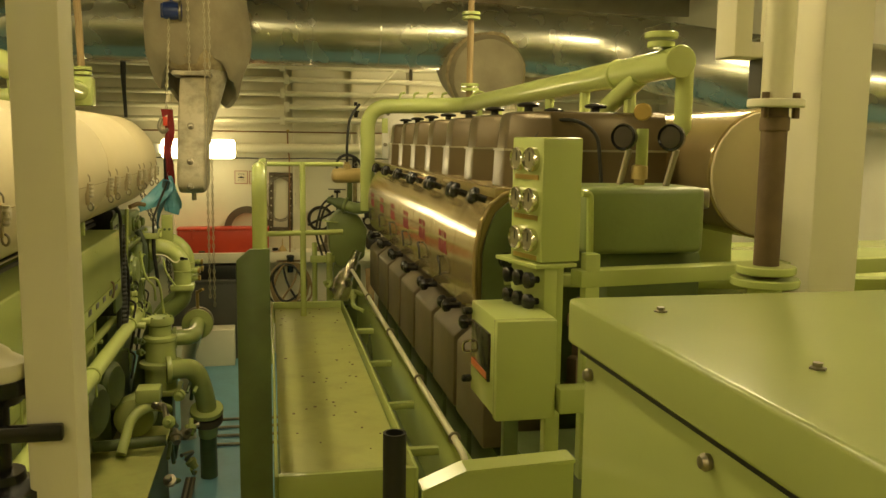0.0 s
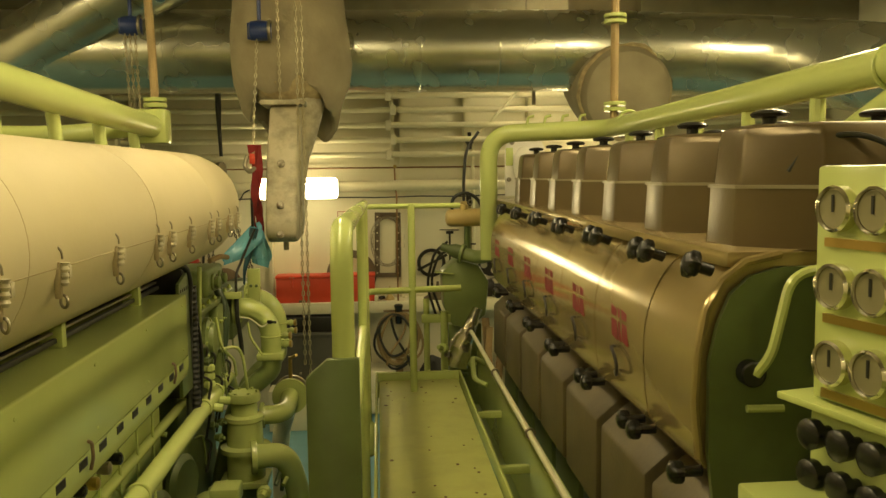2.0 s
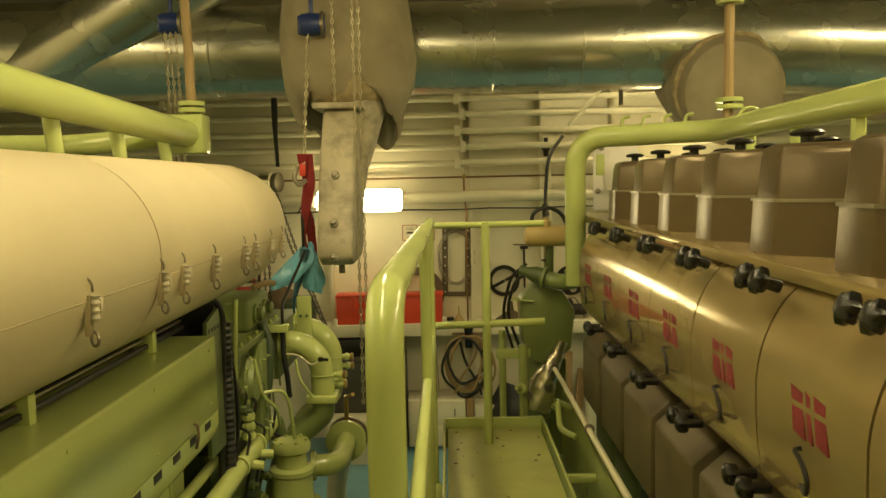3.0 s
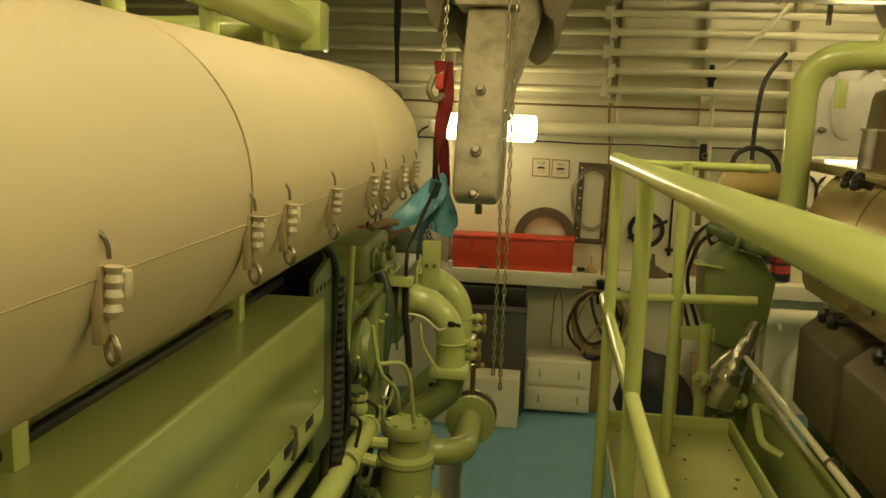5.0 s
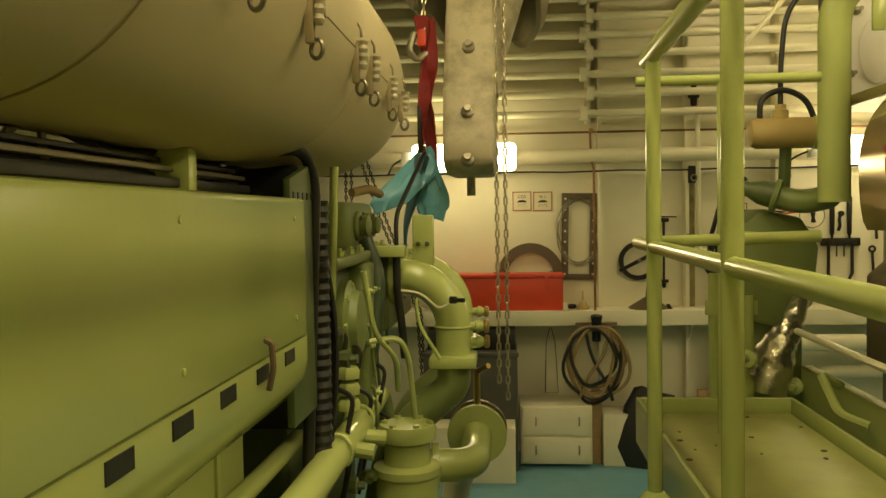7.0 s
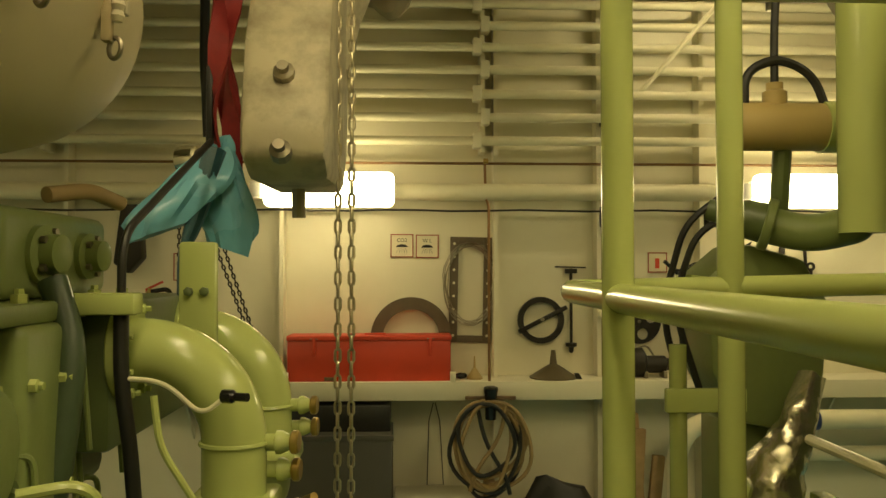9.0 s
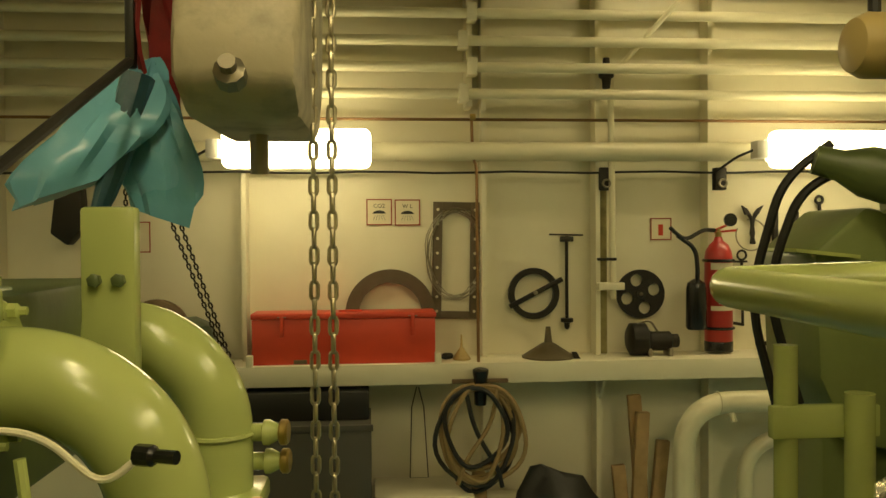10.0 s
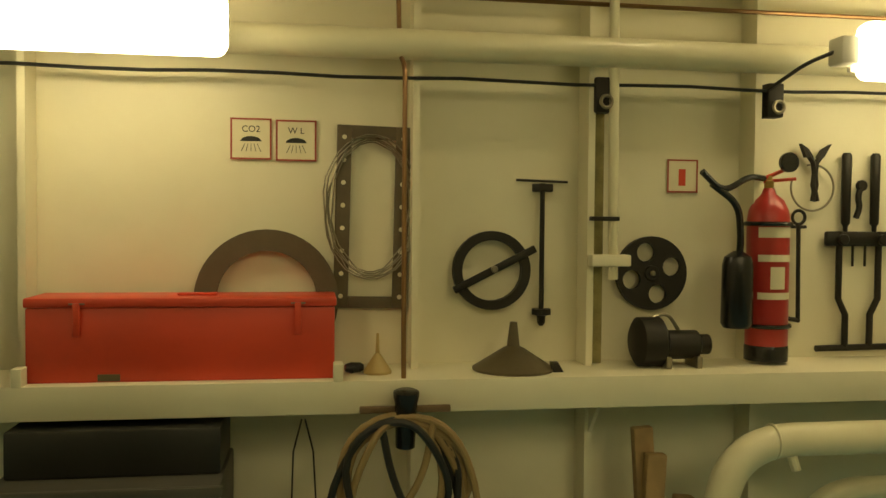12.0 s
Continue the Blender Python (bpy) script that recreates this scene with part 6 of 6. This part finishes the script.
solo("kerb_plate", kp, GREEN, "pale green bent kerb plate beside the housing", "plate")
fb = solo("dark_pipe_stub", lathe((0.21, 1.59, DECK), (0, 0, 1), [(0, 0.021), (1.02, 0.021), (1.02, 0.017), (0.9, 0.017)], 20), BLACK, "open black pipe stub standing on the deck", "pipe")
for x, y, z, r in ((1.0, 2.75, 1.55, 0.05), (1.12, 2.3, 1.45, 0.06), (0.92, 2.45, 1.62, 0.04)):
    solo("small_pump", lathe((x, y, z - 0.12), (0, 0, 1), [(0, r), (0.1, r), (0.11, r * 0.7), (0.2, r * 0.7), (0.21, r * 1.1), (0.25, r * 1.1), (0.26, r * 0.4), (0.3, r * 0.3)], 16), RUST, "small rusty brown pump below the beam", "pump", group="small pumps")
solo("seating_block", box(0.7, 1.5, 2.05, 2.6, DECK, 1.34, 0.01), GREEN_DARK, "dark green engine seating block", "seating")

# cream valve and bar on the foreground post
fv = thing("deck_valve", (-0.31, 1.2, 1.5), "cream deck valve with black flanges beside the post", "valve")
part("cap", lathe((-0.325, 1.2, 1.955), (0, 0, 1), [(0, 0.034), (0.01, 0.038), (0.02, 0.036), (0.03, 0.02), (0.034, 0.018), (0.04, 0.01)], 24), CREAM, fv)
part("collar", lathe((-0.325, 1.2, 1.925), (0, 0, 1), [(0, 0.028), (0.012, 0.037), (0.03, 0.037)], 24), KNOB, fv)
part("stem", tube([(-0.325, 1.2, 1.83), (-0.325, 1.2, 1.93)], 0.014, sides=12), KNOB, fv)
part("flange", lathe((-0.325, 1.2, 1.79), (0, 0, 1), [(0, 0.05), (0.03, 0.05), (0.04, 0.03), (0.05, 0.028)], 24), KNOB, fv)
part("base", tube([(-0.325, 1.2, DECK), (-0.325, 1.2, 1.79)], 0.04, sides=20), CREAM_PIPE, fv)
part("clamp_bar", box(-0.40, -0.245, 1.165, 1.178, 1.885, 1.905, 0.003), KNOB, fv)
# small cream cabinets hung beside the column
hb = thing("hanging_bracket", (1.2, 2.2, 2.45), "cream steel hanger frame under the deckhead", "bracket")
part("upright", box(1.16, 1.21, 2.15, 2.25, 2.46, ZC, 0.005), CREAM, hb)
part("upright", box(1.29, 1.335, 2.15, 2.25, 2.47, ZC, 0.005), CREAM, hb)
part("bridge", box(1.21, 1.29, 2.16, 2.24, 2.46, 2.50, 0.004), CREAM, hb)
part("foot_plate", box(1.25, 1.31, 2.17, 2.23, 2.36, 2.46, 0.004), GREYBOX, hb)
for x in (1.13, 1.21):
    part("flange_bolt", lathe((x, 1.95, 2.30), (0, 0, 1), [(0, 0.009), (0.06, 0.009)], 8), RUST, vp)
part("collar", disc((1.17, 1.97, 2.27), (0, 0, 1), 0.034, 0.035), RUST, vp)
part("lower_flange", disc((1.17, 1.97, 1.90), (0, 0, 1), 0.08, 0.02), GREEN, vp)
part("support", tube([(1.17, 1.97, DECK), (1.17, 1.97, 1.9)], 0.04, sides=18), GREEN, vp)

# side fittings of the gear case
lug = part("lifting_lug", box(-0.70, -0.63, 5.93, 5.96, 1.5, 1.73, 0.006), GREEN, gc)
for x, z in ((-0.68, 1.635), (-0.65, 1.635)):
    part("lug_bolt", lathe((x, 5.93, z), (0, -1, 0), [(0, 0.009), (0.01, 0.009), (0.012, 0.005)], 6), GREEN_DARK, lug)
part("lug_foot", box(-0.95, -0.745, 5.69, 6.25, 1.38, 1.625, 0.01), GREEN_DARK, gc)
rib = part("side_column", box(-0.835, -0.77, 5.44, 5.58, 1.15, 1.60, 0.015, seg=3), GREEN_MID, gc)
for k in range(6):
    part("column_bolt", lathe((-0.77, 5.46 + 0.1 * (k % 2), 1.22 + 0.15 * (k // 2)), (1, 0, 0), [(0, 0.010), (0.01, 0.010), (0.012, 0.006), (0.018, 0.006)], 6), GREEN, rib)
part("corrugated_hose", lathe((-0.80, 4.985, 1.15), (0, 0, 1), [(0.012 * i, 0.022 + 0.004 * (i % 2)) for i in range(52)], 14), BLACK, gc, "black corrugated hose")
for k, (y, z, r) in enumerate(((5.62, 1.70, 0.045), (5.80, 1.70, 0.04), (5.70, 1.52, 0.05), (5.85, 1.42, 0.035))):
    hub = part("blank_flange", lathe((-0.835, y, z), (1, -0.15, 0), [(0, r), (0.02, r), (0.024, r * 0.7), (0.045, r * 0.65), (0.05, r * 0.3)], 22), GREEN_MID, gc)
    for j in range(5):
        part("bolt", lathe((-0.813, y + r * 0.8 * math.cos(j * 1.257), z + r * 0.8 * math.sin(j * 1.257)), (1, -0.15, 0), [(0, 0.006), (0.008, 0.006)], 6), STEEL, hub)
part("wrapped_pipe", tube([(-0.80, 5.60, 1.66), (-0.76, 5.58, 1.56), (-0.77, 5.56, 1.40), (-0.80, 5.56, 1.25)], 0.022, bend=0.05, sides=12), GREENBAG, gc, "dark wrapped pipe")
part("wrapped_lead", tube([(-0.86, 5.72, 1.80), (-0.82, 5.80, 1.815), (-0.80, 5.90, 1.80)], 0.014, bend=0.03, sides=12), HOSE_TAN, gc, "brown wrapped lead")

# chips and spots of worn paint on the walkway
random.seed(83)
for k in range(46):
    x, y, r = random.uniform(0.05, 0.43), random.uniform(2.9, 5.7), random.uniform(0.003, 0.008)
    n, turn = 7, random.uniform(0, 6)
    rim = [(x + r * random.uniform(0.6, 1.3) * math.cos(turn + 6.283 * i / n), y + 1.4 * r * random.uniform(0.6, 1.3) * math.sin(turn + 6.283 * i / n)) for i in range(n)]
    part("paint_chip", prism(rim, "z", 1.1195, 1.1212), RUST, pf)
# dark scuffs along the swan-neck casting's bolts
for y, z in ((6.135, 2.305), (6.035, 2.07)):
    part("washer", lathe((-0.515, y + 0.002, z), (0, -1, 0.4), [(0, 0.03), (0.006, 0.03), (0.007, 0.02)], 14), RUST, neck)
